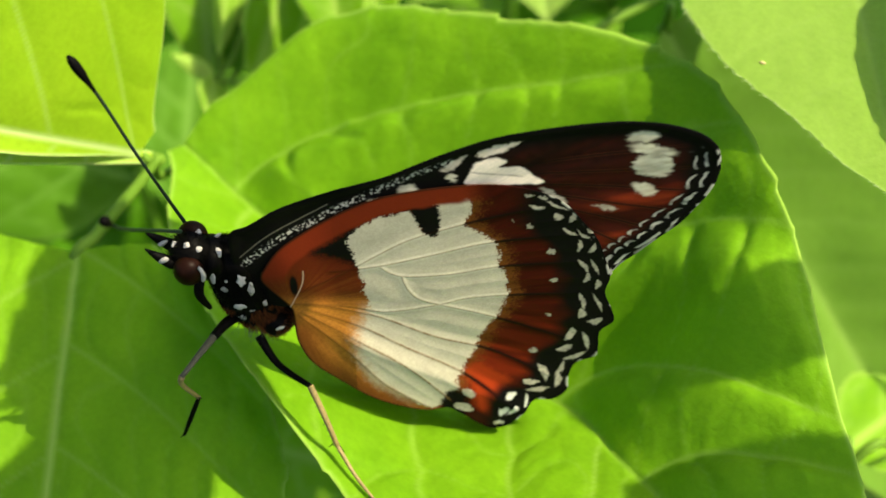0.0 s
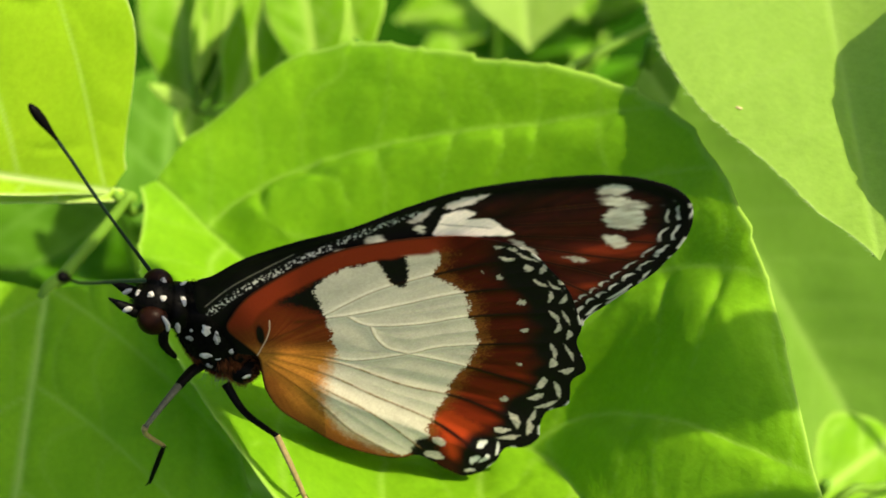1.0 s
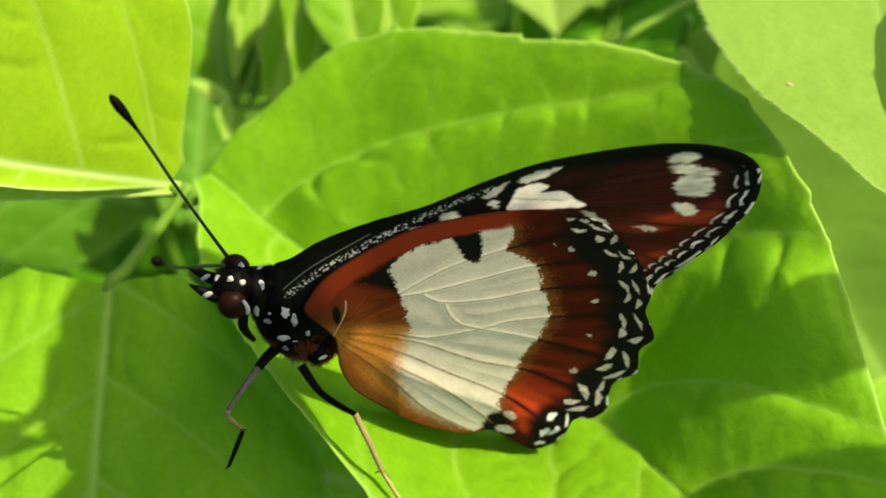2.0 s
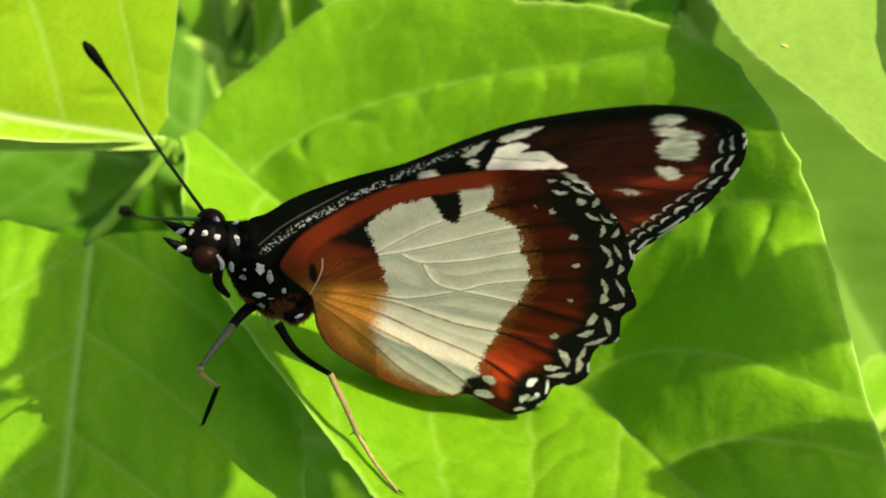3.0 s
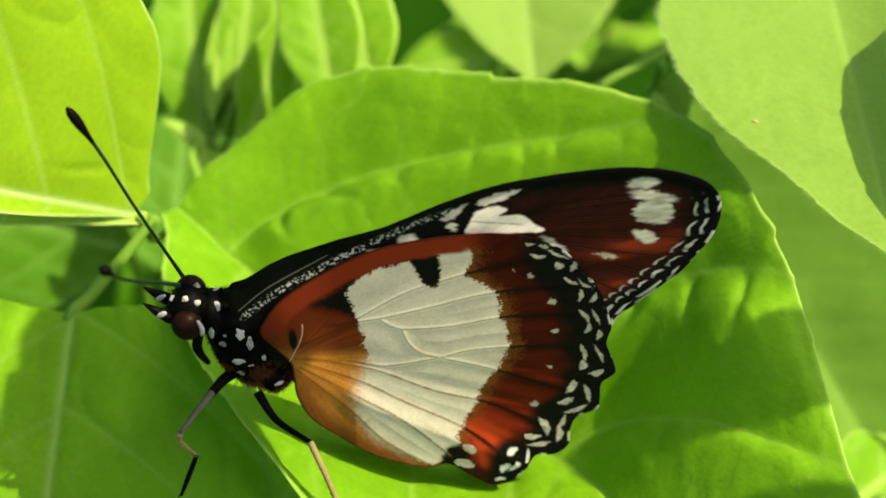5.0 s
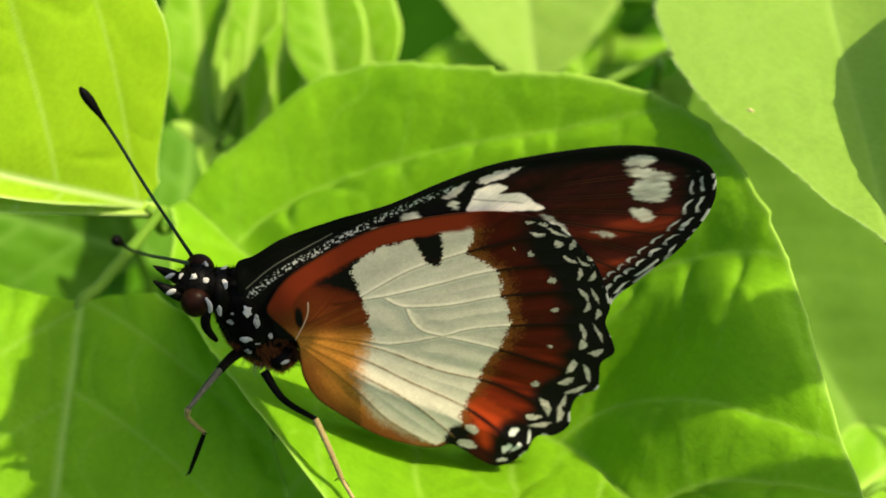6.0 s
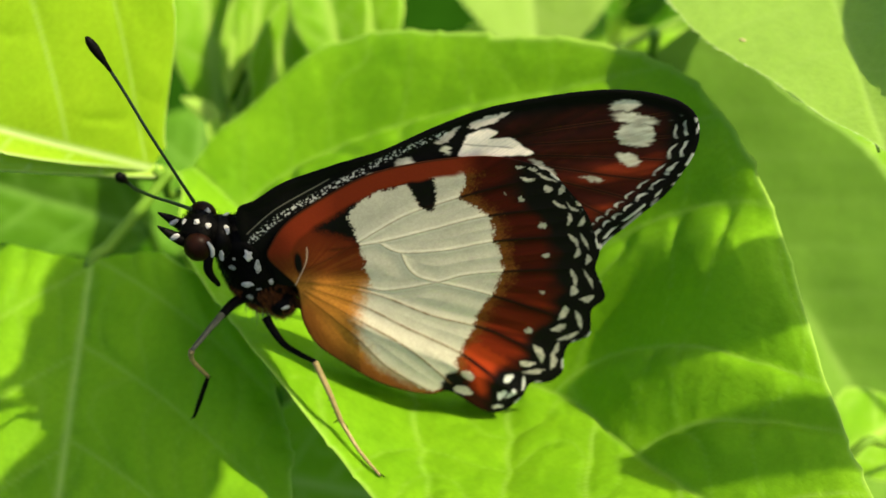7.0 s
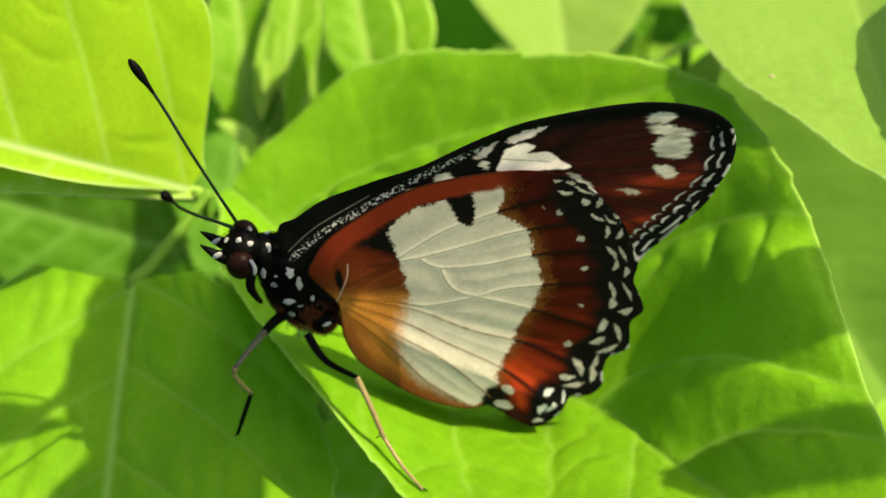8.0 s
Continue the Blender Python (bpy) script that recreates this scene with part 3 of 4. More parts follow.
    return leaf(tuple(p), q - p, (0.2, 0.0, 1.0), label, material, (q - p).length, w, w, group="leaves overhead", stalk_mat=STEM_DEEP,
                stalk=[tuple(line[0] - fall), tuple(line[0] - fall * 0.5), *(tuple(v) for v in line), tuple(p)], stalk_r=(2.4, 1.8, 0.8, 0.6), step=0.9, quilt=0.4)


# all six stay out of view; they are added only for their shade
overhead_leaf((-43.8, 13.6, 296.0), (-20.5, 14.4, 297.0), 11.4, 95.0, "unseen green leaf added to shade the broad leaf", [(-110, 5), (-60, 3.4), (-44.2, 5)], True, LEAF_SHEER, (0.40, 0.92, 1.0, 1.0, 1.0, 0.96, 0.78, 0.08))
overhead_leaf((-29.5, -48.0, 292.0), (-30.8, 1.6, 293.0), 10.5, 95.0, "unseen drooping leaf added to shade the broad leaf", [(-30, -130), (-30, -80)], True, LEAF_SHEER, (0.3, 0.45, 0.55, 0.65, 0.75, 0.86, 0.95, 0.6))
overhead_leaf((-80.0, 4.0, 294.0), (-42.0, 2.6, 294.0), 4.0, 100.0, "unseen narrow leaf added to cast a strip of shade", [(-140, 4), (-110, 4)], True, LEAF_DARK)
overhead_leaf((64.5, 46.0, 320.0), (49.5, 4.0, 320.0), 11.0, 10.0, "unseen green leaf added to shade the pale one", [(230, 0), (130, 20)], False, LEAF_SHEER)
overhead_leaf((34.0, 2.0, 300.0), (21.0, 3.0, 300.0), 4.6, 95.0, "unseen short leaf added to shade the large leaf", [(120, -16), (60, -3)], False, LEAF_SHEER, (0.5, 0.9, 1.0, 1.0, 1.0, 0.95, 0.8, 0.3))
overhead_leaf((42.0, -15.0, 300.0), (21.5, -10.0, 300.0), 3.7, 95.0, "unseen small leaf added to shade the large leaf", [(124, -30), (70, -18)], False, LEAF_SHEER, (0.5, 0.9, 1.0, 1.0, 1.0, 0.95, 0.8, 0.3))

# ---- ground far below ----
def ground():
    n, size = 60, 6000.0
    g = np.linspace(-1, 1, n + 1)
    g = np.sign(g) * np.abs(g) ** 2.2 * size
    X, Y = np.meshgrid(g, g, indexing="ij")
    Z = GROUND_Z + 14 * (grain_noise(X + 9000, Y + 9000, 60.0, 5) - 0.5)
    faces = []
    for i in range(n):
        for j in range(n):
            a = i * (n + 1) + j
            faces.append((a, a + n + 1, a + n + 2, a + 1))
    ob = new("ground", mesh_from("ground", np.stack([X, Y, Z], -1).reshape(-1, 3), faces, SOIL))
    tagged(ob, "dark mossy soil under the plants", "ground", kind="structure")


ground()


def weed(at, height, seed, material, label):
    """A leafy weed: one stem with leaves in pairs, each leaf a part."""
    rng = np.random.default_rng(seed)
    ob = thing("weed", label, "weed", at, "weeds behind")
    top = (rng.normal() * 14, rng.normal() * 14, height)
    part("stem", tube("stem", [(0, 0, -6), (top[0] * 0.3, top[1] * 0.3, height * 0.5), top], (2.2, 1.6, 0.7), STEM, 20, 8), ob)
    shape = (0.15, 0.62, 0.92, 1.0, 0.93, 0.74, 0.45, 0.01)
    blades = [leaf_blade("leaf", material, 42, [13 * k + 0.05 for k in shape], [13 * k + 0.05 for k in shape], fold=(0.25 + 0.2 * i, 0.3), rise=(0, 2, 0, -5),
                         lean=(0.7, 0.7), gap=(8.0, 8.0), quilt=0.5, step=1.3, bold=0.6, seed=seed + i) for i in range(2)]
    for i in range(14):
        f = 0.35 + 0.65 * (i // 2) / 6
        turn = seed + (i // 2) * 1.5 + math.pi * (i % 2) + rng.normal() * 0.25
        f2 = f * f
        base = (top[0] * f2, top[1] * f2, height * f)
        d = (math.cos(turn), math.sin(turn), 0.15 + 0.35 * rng.random())
        o = part("leaf", blades[i % 2], ob)
        size = (1.15 - 0.45 * f) * (0.8 + 0.5 * rng.random())
        o.matrix_local = frame_of(base, d, (0.1 * rng.normal(), -0.25 + 0.2 * rng.normal(), 1)) @ Matrix.Scale(size, 4)


# the dark weeds have the shade between the plants put into their leaf colour
weed((-70, 120, GROUND_Z), 190, 4, LEAF_SHADED, "dark leafy green weed, blurred, in the shade")
weed((-20, 150, GROUND_Z), 180, 5, LEAF_SHADED, "dark leafy weed, blurred, behind the shoot")
weed((30, 175, GROUND_Z), 170, 6, LEAF_SHADED, "dark leafy weed in the shade")
weed((80, 130, GROUND_Z), 165, 7, LEAF, "leafy green weed, blurred, further back")
weed((110, 70, GROUND_Z), 180, 8, LEAF_PALE, "pale leafy weed beside the large leaf")
weed((-95, 60, GROUND_Z), 185, 9, LEAF_SHADED, "dark leafy green weed beside the stems")
weed((70, 0, GROUND_Z), 165, 10, LEAF_SHADED, "dark green weed below the leaf margin")
weed((-25, 25, GROUND_Z), 120, 11, LEAF_SHADED, "dark low weed under the leaves")
weed((-60, -10, GROUND_Z), 150, 12, LEAF, "leafy weed under the broad leaf")
weed((10, 230, GROUND_Z), 190, 13, LEAF, "leafy green weed far behind")


# ---- butterfly ----
# The wings stand upright; u runs along the body axis away from the head, v upwards, in millimetres.
WING_U, WING_V, WING_N = Vector((0.9987, 0.0500, 0.0)), Vector((-0.003, 0.060, 0.998)), Vector((0.05, -0.997, 0.06))
WING_AT = Vector((-10.64, 0.91, 313.72))
WING_M = Matrix(((WING_U.x, WING_V.x, WING_N.x), (WING_U.y, WING_V.y, WING_N.y), (WING_U.z, WING_V.z, WING_N.z)))
FORE_OUTLINE = [(-5.1, 9.2), (-3.3, 10.3), (-0.4, 12.3), (4.0, 14.2), (8.8, 15.7), (13.5, 18.0), (17.6, 19.6), (22.2, 20.5), (26.7, 21.1), (29.9, 21.1), (33.1, 20.5), (35.6, 19.5), (37.1, 18.0), (37.6, 16.1), (37.5, 14.3), (36.8, 12.3), (35.6, 10.3), (33.7, 8.3), (31.9, 6.4), (30.5, 5.0), (29.4, 3.3), (28.7, 2.2), (23.6, 2.5), (15.4, 0.6), (5.1, -1.1), (-3.0, 0.2), (-5.1, 5.2)]
HIND_OUTLINE = [(-2.9, 3.2), (-2.3, 5.0), (-0.9, 7.1), (1.3, 9.1), (4.3, 11.2), (7.7, 12.9), (11.6, 13.8), (15.4, 14.2), (18.7, 14.1), (21.6, 13.3), (24.3, 11.7), (26.2, 9.2), (27.6, 7.0), (28.5, 4.4), (29.1, 2.1), (28.8, -0.1), (29.6, -2.5), (29.9, -4.2), (28.7, -5.6), (28.7, -7.8), (28.5, -9.3), (26.6, -10.3), (26.0, -12.4), (25.9, -14.4), (24.5, -15.8), (22.6, -15.8), (21.5, -17.6), (20.1, -19.3), (18.4, -19.9), (16.7, -18.7), (15.2, -17.2), (13.8, -16.2), (12.1, -16.6), (9.9, -16.1), (6.6, -14.3), (3.4, -11.4), (0.9, -8.6), (-0.2, -5.6), (-0.4, -3.1), (-0.5, -0.8), (-1.5, 0.9)]
WHITE_PATCH = [(5.1, 7.7), (5.9, 9.4), (7.6, 10.5), (9.6, 11.2), (10.8, 11.4), (11.5, 10.2), (11.8, 8.8), (13.0, 8.4), (12.8, 10.1), (12.7, 11.6), (13.2, 12.4), (14.9, 12.7), (16.1, 12.4), (16.2, 11.1), (15.7, 9.9), (16.9, 8.4), (18.4, 6.8), (19.0, 4.2), (19.6, 1.9), (19.5, -0.4), (18.7, -2.7), (17.7, -4.1), (16.9, -6.7), (15.8, -9.3), (15.1, -11.3), (14.7, -13.7), (13.5, -15.6), (12.3, -16.0), (11.0, -15.3), (8.7, -13.1), (6.7, -10.2), (5.6, -6.4), (5.9, -3.5), (6.7, -1.2), (6.5, 1.2), (6.1, 3.4), (5.5, 5.7)]
BLACK_PATCH = [(2.0, 6.5), (3.6, 8.1), (5.7, 9.6), (6.1, 7.1), (6.0, 4.8), (4.9, 5.3), (3.6, 5.9)]
NOTCH_PATCH = [(10.9, 11.7), (12.0, 12.0), (13.1, 12.1), (13.4, 10.2), (13.0, 8.3), (11.9, 8.8), (11.3, 10.2)]
RED_PATCH = [(15.5, -10.9), (16.7, -9.4), (18.8, -11.1), (20.2, -12.5), (19.4, -14.0), (18.3, -16.5), (17.1, -16.4), (16.3, -12.7)]
SPOTS_DISC = [(23.5, 5.6, 0.55, 0.51, -3), (23.9, 1.9, 0.36, 0.46, -3), (23.5, -2.9, 0.39, 0.47, -18), (22.3, -8.1, 0.49, 0.6, -4), (21.4, 9.0, 0.46, 0.34, -17), (19.7, 9.7, 0.15, 0.21, -3), (16.0, -13.8, 0.65, 1.43, 28), (15.5, -16.2, 1.36, 0.9, -27), (20.2, -14.8, 0.64, 0.61, 42), (19.5, -17.1, 0.39, 1.25, -33), (20.5, -17.0, 0.34, 1.3, -39), (19.0, -18.9, 0.63, 0.58, -4), (21.5, -18.0, 0.95, 0.53, 49)]
LUNULES_INNER = [(26.0, 6.2, 0.35, 0.8, -3), (26.5, 3.6, 0.32, 1.04, 33), (26.9, 1.9, 0.38, 0.67, -17), (26.7, -1.2, 0.36, 1.2, 15), (26.7, -2.9, 0.59, 0.73, -3), (25.8, -5.9, 0.63, 1.07, -18), (25.4, -7.9, 0.87, 0.6, 20), (23.4, -11.5, 0.62, 1.43, 20), (22.2, -12.8, 0.94, 0.62, -19), (22.9, -14.1, 1.23, 0.46, 4), (21.8, -15.6, 0.23, 0.93, -4)]
LUNULES_OUTER = [(27.2, 5.9, 0.37, 0.79, -17), (27.6, 3.4, 0.26, 1.06, 26), (28.0, 1.1, 0.42, 0.62, -3), (28.2, -1.5, 0.26, 1.36, 24), (28.1, -4.1, 0.8, 0.58, 20), (27.4, -7.0, 0.38, 1.46, 15), (26.4, -9.2, 1.21, 0.52, 20), (25.1, -11.1, 0.41, 1.22, -19), (24.9, -12.8, 0.51, 1.09, -4), (26.6, -12.0, 0.34, 0.82, -38)]
LUNULES_FRONT = [(21.2, 12.8, 0.45, 0.33, -16), (22.4, 12.4, 0.48, 0.27, -3), (21.9, 11.3, 0.75, 0.27, -14), (23.7, 11.4, 1.22, 0.25, -34), (23.9, 10.1, 0.58, 0.5, -40), (25.1, 9.7, 0.41, 0.61, -16), (25.0, 8.0, 0.8, 0.26, -35), (26.3, 7.6, 0.86, 0.25, -44), (26.9, 8.1, 0.44, 0.2, -29)]
FORE_BAND = [(15.8, 14.4), (16.0, 15.7), (16.6, 16.9), (18.2, 17.4), (19.2, 17.0), (18.5, 16.3), (20.3, 16.3), (21.6, 15.2), (22.4, 14.4), (20.1, 14.3)]
FORE_STRIP = [(16.6, 17.9), (18.0, 18.7), (20.3, 19.2), (19.2, 18.3), (17.6, 17.5)]
FORE_STREAK = [(13.3, 16.2), (14.4, 17.0), (15.7, 17.8), (15.4, 17.1), (14.5, 16.2)]
SPOTS_FORE = [(7.6, 12.5, 0.75, 0.58, 24), (10.6, 14.0, 0.82, 0.58, 18), (14.4, 15.3, 0.56, 0.34, -50), (30.6, 19.3, 1.3, 0.62, -3), (31.6, 17.8, 2.05, 0.62, -13), (31.8, 16.0, 1.9, 1.26, -16), (31.2, 13.3, 1.15, 0.64, -22), (28.0, 11.2, 0.83, 0.33, -19), (23.5, 12.6, 1.52, 0.35, -44), (17.0, 13.5, 0.14, 0.2, -3)]
FORE_VEINS = [(35.0, 18.3), (35.6, 15.6), (35.0, 13.0), (33.8, 10.6), (32.2, 8.4), (30.2, 6.4)]
SPECKLE_LINE = [(-4.2, 5.4), (-1.8, 7.7), (0.8, 9.6), (3.9, 11.7), (7.8, 14.0), (10.7, 15.6), (14.4, 17.1)]
VEIN_0 = [(0.4, 1.5), (5.4, 4.6), (10.0, 7.6), (13.9, 9.1), (18.8, 10.5), (23.1, 11.4)]
VEIN_1 = [(3.4, 4.2), (7.9, 4.8), (12.9, 6.0), (17.9, 7.2), (25.3, 7.8)]
VEIN_2 = [(7.9, 4.6), (9.8, 3.4), (14.4, 3.4), (18.9, 4.1), (26.0, 4.2)]
VEIN_3 = [(9.8, 3.4), (10.3, 1.7), (11.3, 0.3), (13.2, -0.6)]
VEIN_4 = [(-0.2, 0.0), (5.1, -0.5), (8.2, -1.3), (13.2, -0.6), (17.0, 0.2), (26.3, 0.0)]
VEIN_5 = [(13.2, -0.6), (18.1, -2.6), (26.2, -6.8)]
VEIN_6 = [(3.0, -0.4), (7.6, -2.0), (12.8, -5.2), (18.2, -7.6), (24.4, -12.3)]
VEIN_7 = [(1.0, -0.8), (5.5, -3.1), (10.1, -6.7), (15.5, -10.9), (20.6, -16.6)]
VEIN_8 = [(0.4, -1.2), (5.4, -5.1), (10.0, -9.2), (14.4, -15.3)]
VEIN_9 = [(0.1, -1.6), (4.7, -7.2), (7.8, -12.1), (12.1, -16.2)]
HIND_VEINS = (VEIN_0, VEIN_1, VEIN_2, VEIN_3, VEIN_4, VEIN_5, VEIN_6, VEIN_7, VEIN_8, VEIN_9)


def inside(poly, x, y):
    """Which points lie in a closed line."""
    hit = np.zeros(x.shape, bool)
    for (x1, y1), (x2, y2) in zip(poly, np.roll(poly, -1, 0)):
        if y1 != y2:
            hit ^= ((y1 > y) != (y2 > y)) & (x < (x2 - x1) * (y - y1) / (y2 - y1) + x1)
    return hit


def line_distance(poly, x, y, closed=True):
    best = np.full(x.shape, 1e9)
    ends = np.roll(poly, -1, 0) if closed else poly[1:]
    for (x1, y1), (x2, y2) in zip(poly, ends):
        dx, dy = x2 - x1, y2 - y1
        t = np.clip(((x - x1) * dx + (y - y1) * dy) / (dx * dx + dy * dy + 1e-9), 0, 1)
        best = np.minimum(best, (x - x1 - t * dx) ** 2 + (y - y1 - t * dy) ** 2)
    return np.sqrt(best)


def step01(v, soft):
    """0 below -soft, 1 above soft, smooth between."""
    t = np.clip(v / (2 * soft) + 0.5, 0, 1)
    return t * t * (3 - 2 * t)


def region(points, x, y, soft, count=160):
    poly = smooth_line(points, count, True)
    d = line_distance(poly, x, y)
    return step01(np.where(inside(poly, x, y), d, -d), soft)


def spots(rows, x, y, soft):
    out = np.zeros(x.shape)
    for cx, cy, a, b, turn in rows:
        c, s = math.cos(radians(turn)), math.sin(radians(turn))
        p, q = (x - cx) * c + (y - cy) * s, -(x - cx) * s + (y - cy) * c
        e = np.sqrt((p / a) ** 2 + (q / b) ** 2)
        out = np.maximum(out, step01((1 - e) * min(a, b), soft))
    return out


def slivers(rows, x, y, soft):
    """Like spots, but pointed at both ends of the longer axis and bowed a little towards the margin."""
    out = np.zeros(x.shape)
    for cx, cy, a, b, turn in rows:
        c, s = math.cos(radians(turn)), math.sin(radians(turn))
        p, q = (x - cx) * c + (y - cy) * s, -(x - cx) * s + (y - cy) * c
        if a < b:
            p, q, a, b = q, -p, b, a
        a, b = 1.02 * a, max(0.64 * b, 0.17)
        q = q + 0.35 * b * (1 - 2 * (p / a) ** 2)
        e = np.abs(q) / b + (p / a) ** 2
        out = np.maximum(out, step01((1 - e) * b, soft))
    return out


def paint(base, mask, colour):
    return base * (1 - mask[:, None]) + np.asarray(colour)[None, :] * mask[:, None]


def wing_mesh(name, outline, colour, relief, step=0.1, swell=0.0, tilt=0.0, count=700):
    """A thin wing sheet cut to its outline; colour and relief are functions of u and v."""
    poly = smooth_line(outline, count, True)
    lo, hi = poly.min(0) - step, poly.max(0) + step
    nu, nv = int((hi[0] - lo[0]) / step), int((hi[1] - lo[1]) / step)
    gu, gv = np.meshgrid(lo[0] + step * np.arange(nu + 1), lo[1] + step * np.arange(nv + 1), indexing="ij")
    ok = inside(poly, gu + step / 2, gv + step / 2)[:-1, :-1]
    i, j = np.nonzero(ok)
    a = i * (nv + 1) + j
    quads = np.stack([a, a + nv + 1, a + nv + 2, a + 1], 1)
    used, quads = np.unique(quads, return_inverse=True)
    quads = quads.reshape(-1, 4)
    u, v = gu.ravel()[used], gv.ravel()[used]
    uses = np.bincount(quads.ravel(), minlength=len(used))
    rim = np.nonzero(uses < 4)[0]
    d2 = (u[rim, None] - poly[None, :, 0]) ** 2 + (v[rim, None] - poly[None, :, 1]) ** 2
    near = d2.argmin(1)
    u[rim], v[rim] = poly[near, 0], poly[near, 1]
    edge = line_distance(poly, u, v)
    w = relief(u, v, edge)
    flare = swell * step01(1.0 - u, 3.0)
    # the lower panel of the hindwing turns its face upwards
    low = -(v + 0.45 * (u - 4))
    flare = flare + tilt * np.where(low > 0, np.sqrt(low**2 + 0.3) - 0.55, 0) * np.clip((u + 1) / 6, 0, 1)
    top = np.stack([u, v + 1.07 * flare, w + flare], 1)
    low = top - np.array([0, 0, 0.07])
    n = len(top)
    # the rim strip between both faces
    ring = np.concatenate([quads[:, [0, 1]], quads[:, [1, 2]], quads[:, [2, 3]], quads[:, [3, 0]]])
    key = np.sort(ring, 1)
    _, idx, cnt = np.unique(key[:, 0].astype(np.int64) * n + key[:, 1], return_index=True, return_counts=True)
    open_e = ring[idx[cnt == 1]]
    wall = np.stack([open_e[:, 1], open_e[:, 0], open_e[:, 0] + n, open_e[:, 1] + n], 1)
    faces = np.concatenate([quads, quads[:, ::-1] + n, wall]).tolist()
    rgb = np.clip(colour(u, v, edge), 0.0005, 1)
    return mesh_from(name, np.concatenate([top, low]), faces, WING, True, [("tint", np.concatenate([rgb, rgb]))])


BLACK, CREAM, MAROON, RUST, OCHRE = (0.0020, 0.0018, 0.0017), (0.41, 0.375, 0.285), (0.024, 0.0021, 0.0009), (0.160, 0.0150, 0.0034), (0.29, 0.112, 0.017)
HOOK = [(0.9, 4.3), (0.8, 3.0), (0.3, 1.5), (-0.7, -0.7)]


def vein_field(u, v):
    d = np.full(u.shape, 9.0)
    for line in HIND_VEINS:
        d = np.minimum(d, line_distance(smooth_line(line, 24), u, v, False))
    return d


def hind_colour(u, v, edge):
    fray = lambda k: grain_noise(u * 1.0 + 40 + k * 31, v + 40, 0.13, 70 + k) - 0.5
    ju = u + 0.55 * fray(1) + 0.45 * (grain_noise(u + 40, v + 40, 0.5, 11) - 0.5) + 0.5 * (grain_noise(u + 40, v + 40, 1.3, 12) - 0.5)
    jv = v + 0.45 * fray(2) + 0.30 * (grain_noise(u + 70, v + 40, 0.4, 13) - 0.5) + 0.4 * (grain_noise(u + 70, v + 40, 1.3, 14) - 0.5)
    su = u + 0.40 * fray(3) + 0.14 * (grain_noise(u + 40, v + 40, 0.3, 15) - 0.5)
    sv = v + 0.40 * fray(4) + 0.14 * (grain_noise(u + 70, v + 40, 0.3, 16) - 0.5)
    dv = vein_field(u, v)
    r = np.hypot(u + 0.5, v * 0.9)
    ang = np.arctan2(v, u + 0.5)
    streak = grain_noise(ang * 42 + 300, r * 0.16 + 90, 1.0, 17)
    thin = grain_noise(ang * 150 + 300, r * 0.35 + 90, 1.0, 27)
    between = np.clip(dv / 0.9, 0, 1)
    c = np.array(MAROON)[None, :] * (0.55 + 0.45 * streak + 0.35 * thin)[:, None] * (0.45 + 0.9 * between)[:, None]
    low = step01(-v - 5.0, 5.5) * step01(u - 11, 3.0)
    c = paint(c, 0.85 * low * (0.25 + 0.75 * streak) * np.clip(dv / 0.6, 0.2, 1), RUST)
    # ochre base with fine rays, red-brown in front, dark towards the lower edge
    base = step01(9.0 - np.hypot(u, v * 0.8 + 1), 3.8)
    base = np.maximum(base, step01(3.4 - edge, 1.2) * step01(13.0 - u, 2.0) * step01(-v - 5, 3.0))
    ochre = np.array(OCHRE)[None, :] * (0.58 + 0.30 * thin + 0.25 * streak + 0.35 * grain_noise(u + 5, v + 5, 0.18, 69))[:, None]
    m = (base * step01(3.2 - v, 3.6))[:, None]
    c = c * (1 - m) + ochre * m
    c = paint(c, 0.25 * base * step01(grain_noise(ang * 90 + 40, r * 0.3, 1.0, 18) - 0.6, 0.2) * step01(2.2 - v, 1.5) * step01(r - 1.5, 1.0), (0.36, 0.155, 0.030))
    c = paint(c, 0.96 * step01(v - 0.4, 1.5) * step01(7.8 - u, 1.6) * (1 - 0.2 * streak), (0.070, 0.0095, 0.0026))
    c = paint(c, 0.8 * step01(1.9 - edge, 1.5) * step01(11.5 - u, 3.0) * step01(-v - 2.5, 2.0), (0.065, 0.0155, 0.0035))
    c = paint(c, region(BLACK_PATCH, ju, jv, 0.5), BLACK)
    # the pale disc: frayed above, melting into the ochre below
    crisp = region(WHITE_PATCH, ju, jv, 0.12)
    melt = region(WHITE_PATCH, ju + 0.4, jv, 1.1)
    blend = step01(-v - 0.6, 1.4) * step01(9.5 - u, 2.0)
    white = crisp * (1 - blend) + melt * blend
    tone = 0.90 + 0.14 * grain_noise(u + 9, v + 9, 2.1, 19) + 0.08 * (grain_noise(u + 9, v + 9, 0.4, 20) - 0.5) + 0.14 * fray(5)
    pale = np.array(CREAM)[None, :] * tone[:, None]
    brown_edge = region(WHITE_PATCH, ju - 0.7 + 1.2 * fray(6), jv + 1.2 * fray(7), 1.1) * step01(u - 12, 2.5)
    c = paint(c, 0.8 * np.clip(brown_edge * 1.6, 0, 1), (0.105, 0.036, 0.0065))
    c = c * (1 - white[:, None]) + pale * white[:, None]
    c = paint(c, region(NOTCH_PATCH, su, sv, 0.12), BLACK)
    c = paint(c, 0.9 * region(RED_PATCH, su, sv, 0.5) * np.clip(dv / 0.4, 0.25, 1), (0.27, 0.028, 0.006))
